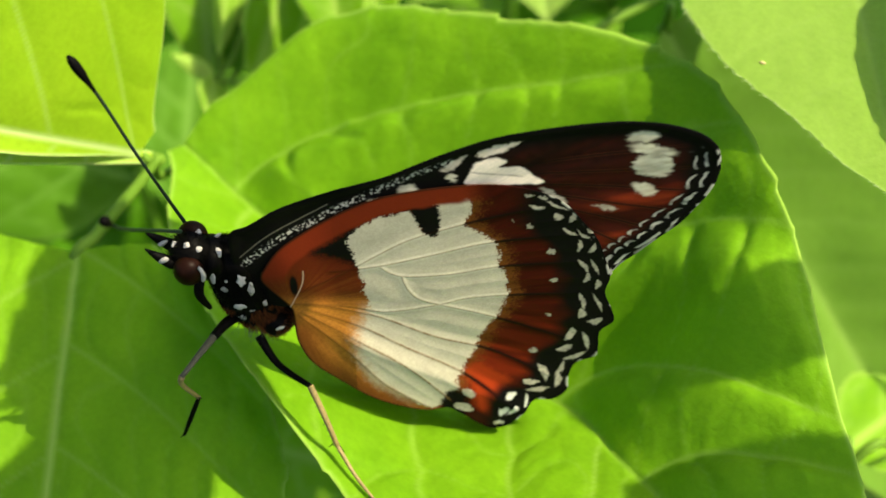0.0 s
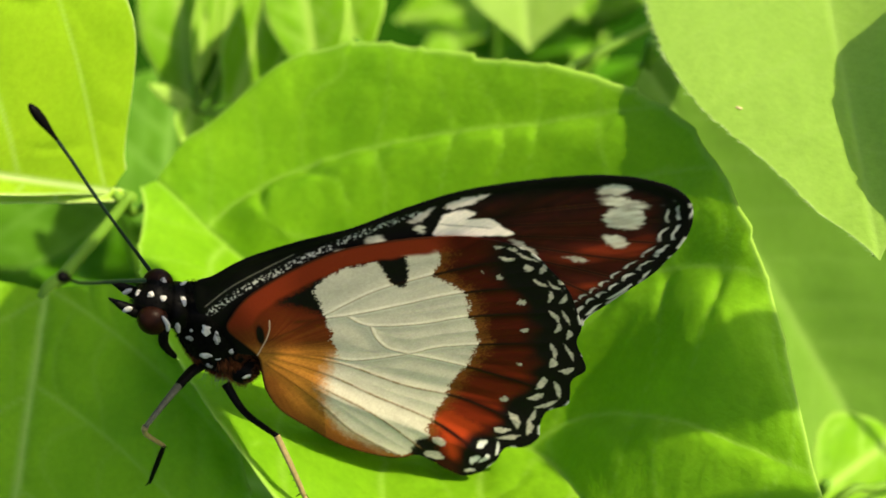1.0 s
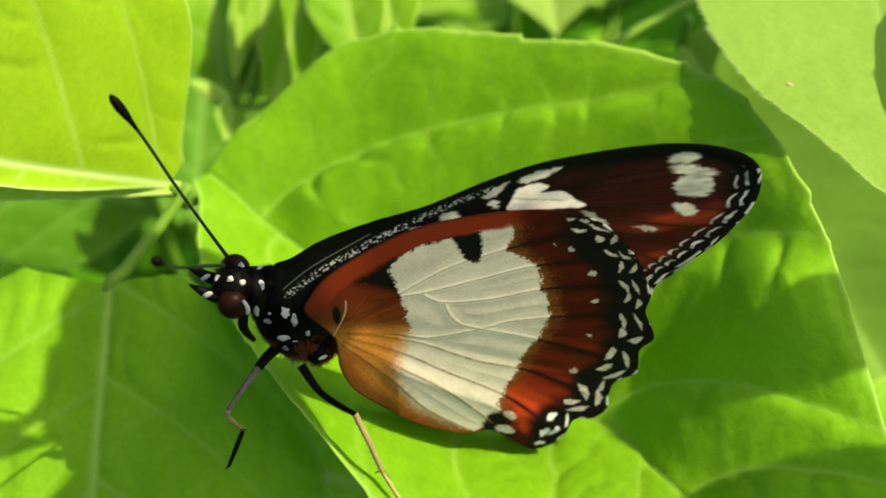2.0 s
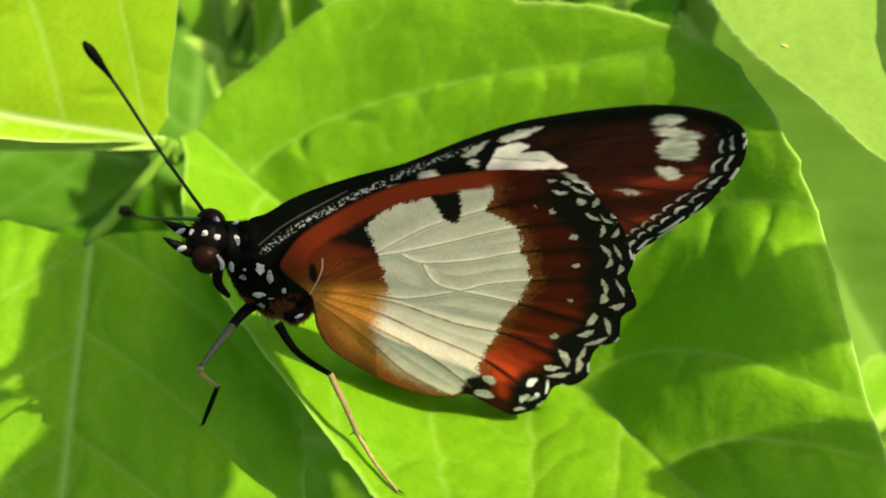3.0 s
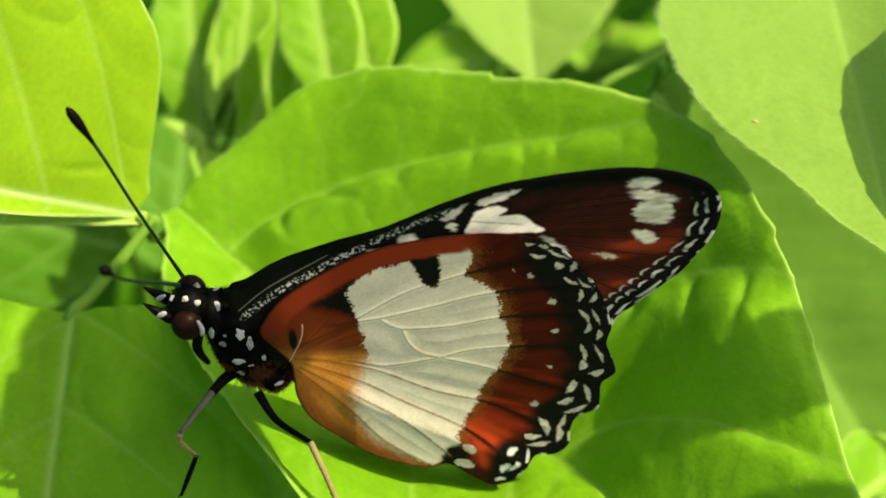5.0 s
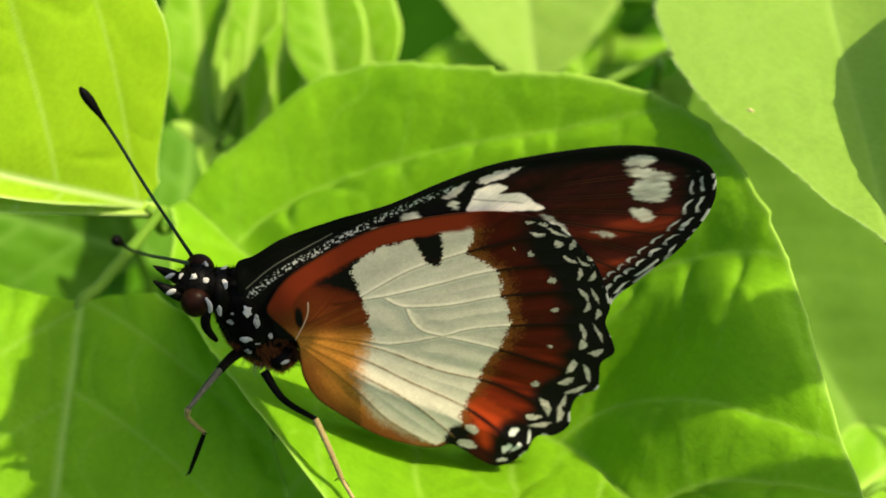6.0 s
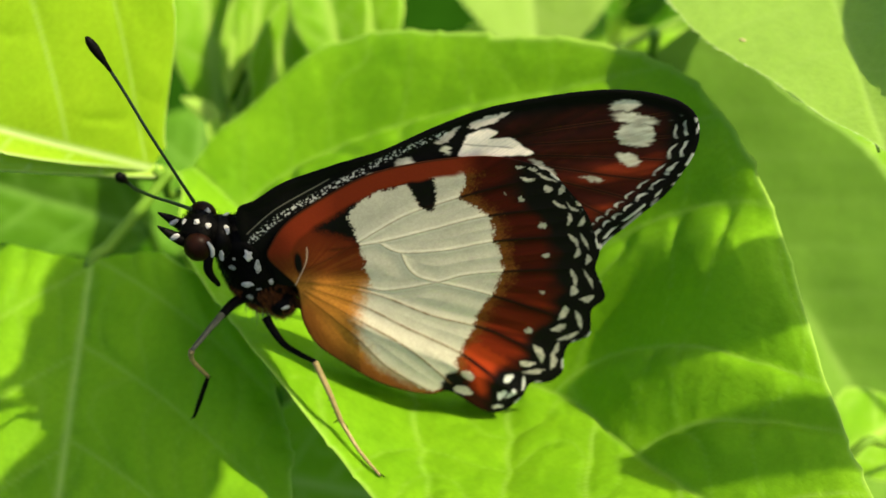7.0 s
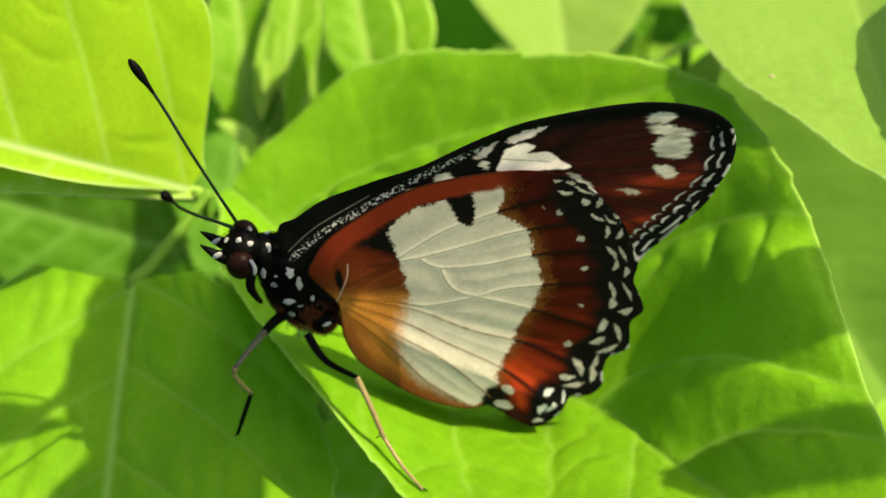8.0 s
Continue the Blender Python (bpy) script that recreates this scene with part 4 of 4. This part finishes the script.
    # front margin band
    front = step01(2.0 - edge + 0.25 * (grain_noise(u, v + 30, 1.0, 21) - 0.5), 0.25) * step01(v - 3.2, 1.0) * step01(16.5 - u, 1.5)
    c = paint(c, front, (0.125, 0.0150, 0.0045))
    c = paint(c, step01(0.16 - edge, 0.1) * step01(16 - u, 1.0), (0.03, 0.008, 0.003))
    # black outer border
    outer = step01(4.3 - edge + 1.2 * (grain_noise(u + 3, v + 7, 1.5, 22) - 0.5), 1.0) * np.maximum(step01(u - 20.5, 1.6), step01(u - 17.8, 0.8) * step01(-v - 13.0, 1.2))
    c = paint(c, outer, BLACK)
    c = paint(c, step01(1.3 - np.hypot(ju - 14.6, (jv + 15.2) * 0.6), 0.3), BLACK)
    c = paint(c, 0.85 * step01(1.5 - edge, 0.3) * step01(u - 13.5, 0.5) * step01(19 - u, 1.0) * step01(-v - 14, 1.0), BLACK)
    # veins
    panel = step01(-(v + 0.45 * (u - 4)), 0.8)
    fine = step01(0.085 + 0.05 * panel - dv, 0.05)
    c = paint(c, fine * white * (0.45 + 0.5 * panel) * (0.4 + 0.6 * grain_noise(u, v, 0.25, 25)), (0.13, 0.078, 0.032))
    c = paint(c, step01(0.15 - dv, 0.06) * (1 - white) * (1 - outer) * (0.9 - 0.7 * base), (0.006, 0.0022, 0.0015))
    # highlight along the veins, brightened into the disc's colour
    vein_highlight = step01(0.13 - np.abs(dv - 0.20), 0.06) * white * (1 - panel)
    c = c * (1 + 0.22 * vein_highlight[:, None])
    # pale marks
    wob_u, wob_v = u + 0.20 * fray(3), v + 0.20 * fray(4) + 0.3 * (grain_noise(u + 20, v + 20, 0.7, 65) - 0.5)
    marks = np.maximum.reduce([slivers(rows, wob_u, wob_v, 0.06) for rows in (LUNULES_INNER, LUNULES_OUTER, LUNULES_FRONT)])
    marks = np.maximum(marks, spots([(x, y, 0.82 * p, 0.66 * q, t) for x, y, p, q, t in SPOTS_DISC], wob_u + 0.4 * (grain_noise(u + 60, v + 60, 0.6, 81) - 0.5), wob_v + 0.25 * fray(8), 0.05))
    c = paint(c, marks * (0.55 + 0.45 * grain_noise(u, v, 0.3, 23)), (0.36, 0.34, 0.265))
    c = paint(c, 0.6 * marks * step01(1.2 - np.hypot(u - 20.2, v + 16.6) / 2.0, 0.3), (0.55, 0.58, 0.55))
    c = paint(c, 0.8 * step01(0.20 - edge, 0.08) * step01(u - 22, 1.0) * step01(grain_noise(u, v, 0.9, 24) - 0.74, 0.05), (0.42, 0.42, 0.37))
    # a black oval and a thin pale hooked line near the root
    dh = line_distance(smooth_line(HOOK, 30), u, v, False)
    c = paint(c, step01(0.36 - np.hypot((u + 0.05) / 1.0, (v - 2.4) / 3.6), 0.10), BLACK)
    c = paint(c, 0.8 * step01(0.04 - dh, 0.035), (0.46, 0.36, 0.26))
    return c


def hind_relief(u, v, edge):
    dv = vein_field(u, v)
    w = 0.018 * np.exp(-(dv / 0.16) ** 2) - 0.06 * np.exp(-((dv - 1.0) / 0.9) ** 2)
    w = w - 0.15 + 0.5 * np.exp(-(((u - 9) / 12) ** 2 + ((v + 2) / 12) ** 2))
    # a pleat along the lower panels: one panel turns up to the light
    t = -0.575 * (u - 6.5) - 0.818 * (v + 4.3)
    w = w + 0.50 * step01(t - 0.9, 1.3) * np.exp(-np.maximum(t - 1.8, 0) / 3.5) * step01(u - 4, 3.0)
    return w + 0.012 * (grain_noise(u, v, 0.8, 31) - 0.5)


def fore_colour(u, v, edge):
    su = u + 0.30 * (grain_noise(u + 40, v + 40, 0.35, 41) - 0.5) + 0.25 * (grain_noise(u + 40, v + 40, 0.14, 61) - 0.5)
    sv = v + 0.22 * (grain_noise(u + 70, v + 40, 0.25, 42) - 0.5) + 0.3 * (grain_noise(u + 70, v + 40, 0.6, 62) - 0.5)
    r = np.hypot(u - 2, v - 4)
    ang = np.arctan2(v - 6, u - 6)
    streak = grain_noise(ang * 70 + 300, r * 0.18, 1.0, 43)
    c = np.tile(np.array(BLACK), (len(u), 1))
    apex = step01(u - 19.0, 2.0) * step01(34.6 - u, 0.9) * step01(edge - 1.8, 0.8) * step01(20.3 - v, 1.6)
    broad = grain_noise(ang * 26 + 300, r * 0.10, 1.0, 47)
    fold = 0.5 + 0.5 * np.sin(np.arctan2(v - 6, u + 4) * 46)
    lower = step01(14.5 - v + 0.10 * (u - 25), 3.5)
    c = paint(c, apex * (0.45 + 0.55 * broad) * (0.5 + 0.5 * streak), (0.017, 0.0024, 0.0016))
    c = paint(c, apex * lower * (0.25 + 0.75 * fold) * (0.5 + 0.5 * streak), (0.048, 0.0058, 0.0025))
    c = paint(c, 0.8 * step01(u - 27.5, 2.0) * step01(edge - 2.4, 0.5) * step01(13.5 - v, 1.5) * step01(fold - 0.6, 0.3) * (0.3 + 0.7 * streak), (0.13, 0.0155, 0.0050))
    # thin dark veins fan out to the margin, the panels between them redder
    dv = np.full(u.shape, 9.0)
    for end in FORE_VEINS:
        dv = np.minimum(dv, line_distance(smooth_line([(16.0, 14.2), (22.0, 0.55 * 14.2 + 0.45 * end[1] + 0.6), end], 20), u, v, False))
    panel = np.clip(dv / 0.7, 0, 1)
    c = c * (1 + apex * (0.9 * panel - 0.35))[:, None]
    c = paint(c, 0.5 * apex * step01(0.05 - np.abs(dv - 0.12), 0.04) * step01(u - 23, 2.0), (0.085, 0.022, 0.010))
    c = paint(c, 0.75 * apex * step01(0.10 - dv, 0.05), (0.004, 0.002, 0.0016))
    white = np.maximum.reduce([region(FORE_BAND, u + 0.5 * (su - u), v + 0.35 * (sv - v), 0.10), 0.75 * region(FORE_STRIP, su, sv, 0.12), 0.6 * region(FORE_STREAK, su, sv, 0.14)])
    streaks = 0.75 + 0.3 * grain_noise(ang * 160 + 100, r * 0.3, 1.0, 44)
    c = c * (1 - white[:, None]) + np.array((0.80, 0.69, 0.58))[None, :] * (white * 1.0)[:, None] * streaks[:, None]
    seam = np.abs(v - 15.55 + 0.16 * (u - 18)) + 0.1 * (grain_noise(u, v, 0.4, 48) - 0.5)
    c = paint(c, 0.55 * white * step01(0.09 - seam, 0.05) * step01(20.6 - u, 0.5), (0.10, 0.085, 0.07))
    feather_u = u + 0.5 * (grain_noise(u * 0.4 + 40, v * 4 + 40, 1.0, 45) - 0.5)
    feather_u = feather_u + 0.35 * (grain_noise(u * 0.7 + 40, v * 5 + 40, 0.7, 63) - 0.5)
    m = spots(SPOTS_FORE, feather_u, sv, 0.16)
    c = paint(c, m * (0.35 + 0.55 * streaks) * (0.55 + 0.6 * grain_noise(u * 0.5, v * 1.5, 0.5, 64)), (0.56, 0.54, 0.42))
    # two thin scalloped lines along the outer margin, and pale dots on its rim
    turn = np.arctan2(v - 11, u - 24)
    arc = np.abs(np.sin(math.pi * turn * 12.5 / 2.1))
    outside = step01(turn + 1.15, 0.06) * step01(0.50 - turn, 0.06) * step01(u - 26.5, 0.4)
    uneven = 0.3 * (grain_noise(u + 40, v + 40, 0.5, 66) - 0.5)
    wav = np.maximum(step01(0.15 - np.abs(edge + uneven - 0.9 - 0.36 * arc), 0.06), 0.9 * step01(0.13 - np.abs(edge + uneven - 1.8 - 0.42 * arc), 0.06))
    wav = wav * step01(arc - 0.42, 0.12) * (0.5 + 0.5 * step01(grain_noise(u, v, 0.4, 67) - 0.4, 0.2))
    dots = step01(0.30 - edge, 0.08) * step01(grain_noise(u, v, 0.7, 68) - 0.62, 0.06)
    c = paint(c, 0.8 * np.maximum(wav, dots) * outside, (0.42, 0.42, 0.37))
    # speckled line along the leading vein
    d = line_distance(smooth_line(SPECKLE_LINE, 60), u, v, False)
    grit = step01(grain_noise(u, v, 0.15, 46) - 0.66, 0.07)
    c = paint(c, 0.75 * step01(0.34 - d, 0.15) * grit * step01(15.5 - u, 1.0), (0.50, 0.50, 0.45))
    d2 = line_distance(smooth_line([(a - 0.3, b + 0.9) for a, b in SPECKLE_LINE[:4]], 40), u, v, False)
    c = paint(c, 0.40 * step01(0.05 - d2, 0.04), (0.30, 0.28, 0.22))
    return c


def fore_relief(u, v, edge):
    ang = np.arctan2(v - 6, u + 4)
    w = 0.05 * np.sin(ang * 46) * np.clip((u - 4) / 12, 0, 1)
    w = w + 0.5 * np.exp(-((edge - 0.3) / 0.6) ** 2) * step01(v - 6, 2.0) * 0.3
    return w - 0.42 + 0.04 * (grain_noise(u, v, 0.8, 51) - 0.5)


def wing_part(name, me, offset, parent, drop=0.0):
    ob = part(name, me, parent)
    m = WING_M.to_4x4()
    ob.matrix_local = Matrix.Translation((WING_AT + WING_N * offset + WING_V * drop) * K) @ m
    return ob


def hairs(name, centre, axes, count, length, material, aim, seed, keep):
    """Fine tapered hairs that stand on a rounded form."""
    rng = np.random.default_rng(seed)
    a, b, c = (np.asarray(v, float) for v in axes)
    verts, faces = [], []
    done = 0
    while done < count:
        d = rng.normal(size=3)
        d /= np.linalg.norm(d)
        p = np.asarray(centre) + d[0] * a + d[1] * b + d[2] * c
        if not keep(p):
            continue
        done += 1
        out = d[0] * a / (a @ a) + d[1] * b / (b @ b) + d[2] * c / (c @ c)
        out = out / np.linalg.norm(out) + np.asarray(aim) + 0.35 * rng.normal(size=3)
        out /= np.linalg.norm(out)
        ln = length * (0.5 + rng.random())
        side = np.cross(out, rng.normal(size=3))
        side = side / np.linalg.norm(side) * 0.03
        up = np.cross(out, side)
        n = len(verts)
        verts += [p + side, p - 0.5 * side + 0.87 * up, p - 0.5 * side - 0.87 * up, p + out * ln]
        faces += [(n, n + 1, n + 3), (n + 1, n + 2, n + 3), (n + 2, n, n + 3)]
    return mesh_from(name, verts, faces, material, False)


def butterfly():
    bug = thing("butterfly", "dark butterfly with white-patched rusty wings closed, perched on leaf", "butterfly")
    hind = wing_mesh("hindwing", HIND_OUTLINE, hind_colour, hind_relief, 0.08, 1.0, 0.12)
    fore = wing_mesh("forewing", FORE_OUTLINE, fore_colour, fore_relief, 0.09, 1.05)
    wing_part("hindwing", hind, 0.0, bug)
    tagged(bug.children[-1], "rust-brown hindwing with cream disc and black scalloped border")
    wing_part("forewing", fore, 0.0, bug, -0.42)
    tagged(bug.children[-1], "black forewing with white band and spotted tip")
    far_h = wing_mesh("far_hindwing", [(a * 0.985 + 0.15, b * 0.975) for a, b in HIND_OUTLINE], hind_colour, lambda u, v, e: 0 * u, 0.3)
    far_f = wing_mesh("far_forewing", [(a * 0.985 + 0.15, b * 0.98 - 0.1) for a, b in FORE_OUTLINE], fore_colour, lambda u, v, e: 0 * u, 0.3)
    wing_part("hindwing", far_h, -1.7, bug, -2.1)
    wing_part("forewing", far_f, -1.5, bug, -2.5)
    # body
    t_axes, t_at = ((1.7, 0, -6.0), (0, 2.7, 0), (2.9, 0, 0.9)), (-15.4, 2.2, 315.0)
    thorax = part("thorax", blob("thorax", t_at, t_axes, CHITIN, 0.10, 0.5), bug, "black furry thorax with white spots")
    part("fur", hairs("fur", t_at, t_axes, 6500, 0.40, FUZZ, (0.5, 0, -0.5), 5, lambda p: p[2] > 311.5 or p[0] < -15.5), thorax)
    part("rust_fur", hairs("rust_fur", t_at, t_axes, 1800, 0.45, RUST_FUZZ, (0.3, -0.2, -0.7), 6, lambda p: p[2] < 314.2 and p[1] < 3 and noise.noise(Vector(p) * 0.6) > -0.05), thorax, "rust-brown fur on the underside")
    part("pale_fur", hairs("pale_fur", t_at, t_axes, 240, 1.5, PALE_FUZZ, (0.1, -0.3, -0.9), 7, lambda p: p[2] < 310.9), thorax, "fine pale hairs under the body")
    for at, wide, high in THORAX_SPOTS:
        out = Vector([sum((Vector(at) - Vector(t_at)).dot(Vector(a)) * a[k] / Vector(a).length ** 4 for a in t_axes) for k in range(3)]).normalized()
        right = Vector((0, 0, 1)).cross(-out).normalized()
        if right.x < 0:
            right = -right
        tall = right.cross(out) if right.cross(out).z > 0 else -right.cross(out)
        part("spot", blob("spot", at, (out * 0.12, right * wide, tall * high), SPOT, 0.6, 2.6, 12, 18), thorax)
    k_at, k_axes = (-12.9, 1.0, 310.9), ((1.5, 0, -0.5), (0, 1.5, 0), (0.4, 0, 1.3))
    hip = part("coxa", blob("coxa", k_at, k_axes, CHITIN, 0.12, 0.8), bug, "black hip with rust-brown fur")
    part("rust_fur", hairs("rust_fur", k_at, k_axes, 900, 0.4, RUST_FUZZ, (0.1, -0.2, -0.5), 9, lambda p: noise.noise(Vector(p) * 0.8) > 0.0), hip)
    part("neck", blob("neck", (-17.9, 1.7, 319.3), ((1.3, 0, -0.6), (0, 2.2, 0), (0.5, 0, 2.0)), CHITIN, 0.08, 0.8), bug)
    part("abdomen", blob("abdomen", (-4.0, 2.6, 304.8), ((8.0, 0, -4.6), (0, 1.1, 0), (0.9, 0, 1.5)), CHITIN, 0.05), bug)
    h_axes, h_at = ((1.9, 0, 0.3), (0, 2.1, 0), (-0.2, 0, 2.1)), (-19.7, 1.3, 320.4)
    head = part("head", blob("head", h_at, h_axes, CHITIN, 0.06, 0.8), bug, "black head with white spots")
    part("fur", hairs("fur", h_at, h_axes, 900, 0.5, FUZZ, (-0.3, 0, 0.2), 8, lambda p: True), head)
    for at in ((-19.65, -0.75, 320.25), (-19.6, 2.7, 321.1)):
        part("eye", blob("eye", at, ((1.36, 0, 0), (0, 1.2, 0), (0, 0, 1.5)), EYE, 0.0), head, "dark brown compound eye")
    for at, size in HEAD_SPOTS:
        part("spot", blob("spot", at, ((0.08 * size, 0.26 * size, 0.30 * size), (0.36 * size, 0, 0.05), (0, -0.12, 0.16)), SPOT, 0.7, 3.2, 10, 14), head)
    part("eye_ring", tube("eye_ring", [(-18.55, -1.2, 321.3), (-18.25, -1.35, 320.6), (-18.3, -1.3, 319.8), (-18.6, -1.15, 319.2)], (0.12, 0.22, 0.22, 0.10), SPOT, 14, 8), head, "white crescent behind the eye")
    for line in ([(-20.2, 0.2, 319.6), (-21.3, 0.0, 320.5), (-22.3, 0.0, 321.3), (-23.3, 0.0, 322.3)], [(-20.4, 2.0, 320.0), (-21.6, 2.0, 320.6), (-22.6, 2.0, 321.4), (-23.6, 2.0, 322.2)]):
        palp = part("palp", tube("palp", line, (0.5, 0.58, 0.42, 0.05), CHITIN, 16, 10), head, "pointed black palp with pale scales")
        a, b = Vector(line[1]), Vector(line[2])
        part("spot", blob("spot", (a + b) / 2 + Vector((0, -0.42, 0.30)), ((0.52, 0, 0.34), (-0.12, 0, 0.25), (0, 0.2, 0)), SPOT, 0.4, 1.6, 8, 12), palp)
    ants = (([(-20.2, 3.4, 321.8), (-21.8, 3.8, 325.8), (-23.6, 4.3, 330.4), (-25.6, 5.3, 335.2), (-27.7, 6.2, 339.3)], "long straight black antenna with a club"),
            ([(-20.19, 1.2, 323.3), (-20.93, -1.6, 326.6), (-21.63, -4.6, 330.0), (-22.05, -7.4, 333.3), (-22.2, -8.8, 335.3), (-22.6, -9.6, 336.8)], "black antenna with a club, bent towards viewer"))
    for line, label in ants:
        at = smooth_line(line, 40)
        antenna = part("antenna", tube("antenna", at[:34:3], (0.20, 0.16, 0.15, 0.15, 0.15, 0.16), ANTENNA, 50, 10), bug, label)
        part("club", tube("club", at[31:], (0.16, 0.24, 0.40, 0.46, 0.38, 0.12), CHITIN, 18, 12), antenna)
    # legs: a foreleg, a stout hind leg and a small folded one
    legs = (([(-15.6, 1.6, 311.6), (-17.2, -0.6, 312.6), (-18.8, -3.6, 312.8), (-20.6, -6.8, 312.5)], (0.62, 0.46, 0.34, 0.22), LEG_GREY, "femur"), ([(-20.6, -6.8, 312.5), (-20.9, -6.3, 310.6), (-20.1, -5.0, 306.7)], (0.32, 0.24, 0.20), LEG_TAN, "tibia"),
            ([(-20.1, -5.0, 306.7), (-20.9, -5.2, 304.6), (-22.2, -5.7, 301.3)], (0.20, 0.24, 0.24, 0.14), CHITIN, "tarsus"),
            ([(-14.6, 0.0, 309.8), (-12.75, -2.0, 308.0), (-9.4, -5.0, 308.7)], (0.48, 0.34, 0.24), CHITIN, "femur"), ([(-9.4, -5.0, 308.7), (-8.2, -6.5, 306.2), (-7.1, -7.7, 302.8)], (0.32, 0.29, 0.25), LEG_TAN, "tibia"),
            ([(-7.1, -7.7, 302.8), (-5.3, -10.0, 301.1), (-3.2, -12.5, 300.4)], (0.22, 0.20, 0.18, 0.13), LEG_TAN, "tarsus"),
            ([(-18.6, -0.8, 319.8), (-18.9, -1.6, 318.0), (-18.2, -1.5, 315.9)], (0.5, 0.45, 0.2), CHITIN, "folded_foreleg"),
            ([(-13.2, 3.8, 309.9), (-11.0, 8.0, 308.0), (-10.0, 11.0, 300.0), (-9.0, 13.0, 296.0)], (0.6, 0.4, 0.3, 0.2), CHITIN, "far_leg"))
    made = {}
    for k, (line, radii, material, name) in enumerate(legs):
        kind = {"femur": "leg", "tibia": "tibia", "tarsus": "tarsus"}.get(name, "leg")
        owner = bug if kind == "leg" else made["leg"]
        made[kind] = part(kind, tube(kind, line, radii, material, 20, 9), owner)
        if material == LEG_GREY:
            part("trochanter", tube("trochanter", smooth_line(line, 12)[:7], (0.66, 0.55, 0.42), CHITIN, 14, 10), made[kind])
    for at, d in (((-20.3, -5.3, 307.2), (0.6, 0.1, -0.4)), ((-7.2, -7.5, 303.1), (-0.7, -0.3, -0.4)), ((-6.9, -7.7, 302.7), (0.5, -0.4, -0.5)), ((-22.1, -5.7, 301.6), (-0.4, -0.4, -0.2)), ((-3.2, -12.4, 300.5), (0.5, -0.3, -0.1))):
        a = Vector(at)
        part("spur", tube("spur", [a, a + Vector(d) * 0.5, a + Vector(d)], (0.10, 0.07, 0.02), CHITIN, 6, 6), bug)
    # fine spines along the tan tibia
    rng = np.random.default_rng(12)
    shin = smooth_line([(-9.4, -5.0, 308.7), (-8.2, -6.5, 306.2), (-7.1, -7.7, 302.8)], 24)
    for k in range(3, 23):
        a = Vector(shin[k])
        d = Vector((0.9 if k % 2 else -0.9, -0.3 * rng.random(), -0.9)).normalized() * (0.45 + 0.2 * rng.random())
        part("spine", tube("spine", [a, a + d * 0.5, a + d], (0.05, 0.035, 0.01), LEG_GREY, 4, 5), bug)
    return bug


THORAX_SPOTS = (((-17.13, 0.72, 320.9), 0.36, 0.6), ((-17.72, -0.42, 318.85), 0.31, 0.55), ((-16.98, -0.15, 316.93), 0.36, 0.27), ((-15.0, -1.25, 319.5), 0.42, 0.60), ((-14.53, -0.12, 316.9), 0.31, 0.78), ((-13.49, 0.03, 314.68), 0.31, 0.42), ((-15.65, -0.85, 315.3), 0.55, 0.36), ((-15.75, -0.26, 312.97), 0.47, 0.33), ((-12.3, -0.42, 311.6), 0.42, 0.27), ((-17.3, 2.6, 321.3), 0.36, 0.18), ((-16.65, -0.09, 317.97), 0.18, 0.15), ((-14.66, -0.43, 314.28), 0.31, 0.15))
HEAD_SPOTS = (((-19.75, 0.4, 322.3), 0.85), ((-18.7, 0.3, 321.9), 0.85), ((-18.9, 2.1, 322.1), 0.85), ((-20.2, 2.5, 321.9), 0.6), ((-20.9, 0.9, 322.0), 0.7))
butterfly()


def motions():
    """The pale leaf sways a little in the wind."""
    base = SWAY_LEAF.matrix_world.copy()
    bob = ((0.0, 0.5), (0.5, -0.35), (1.0, 0.6), (1.2, 0.2), (2.5, -0.5), (3.0, 0.2), (3.5, 0.0), (4.0, -0.2), (4.5, -0.45), (4.7, -0.4), (5.8, -0.45), (6.0, -0.5), (6.5, 0.45), (7.0, 2.9), (7.5, -0.8), (8.0, -0.1))
    walk(SWAY_LEAF, [(t, base @ pose(0, 0, 0, 0, -math.degrees(math.atan2(rise, 36.0)), 0)) for t, rise in bob])


motions()
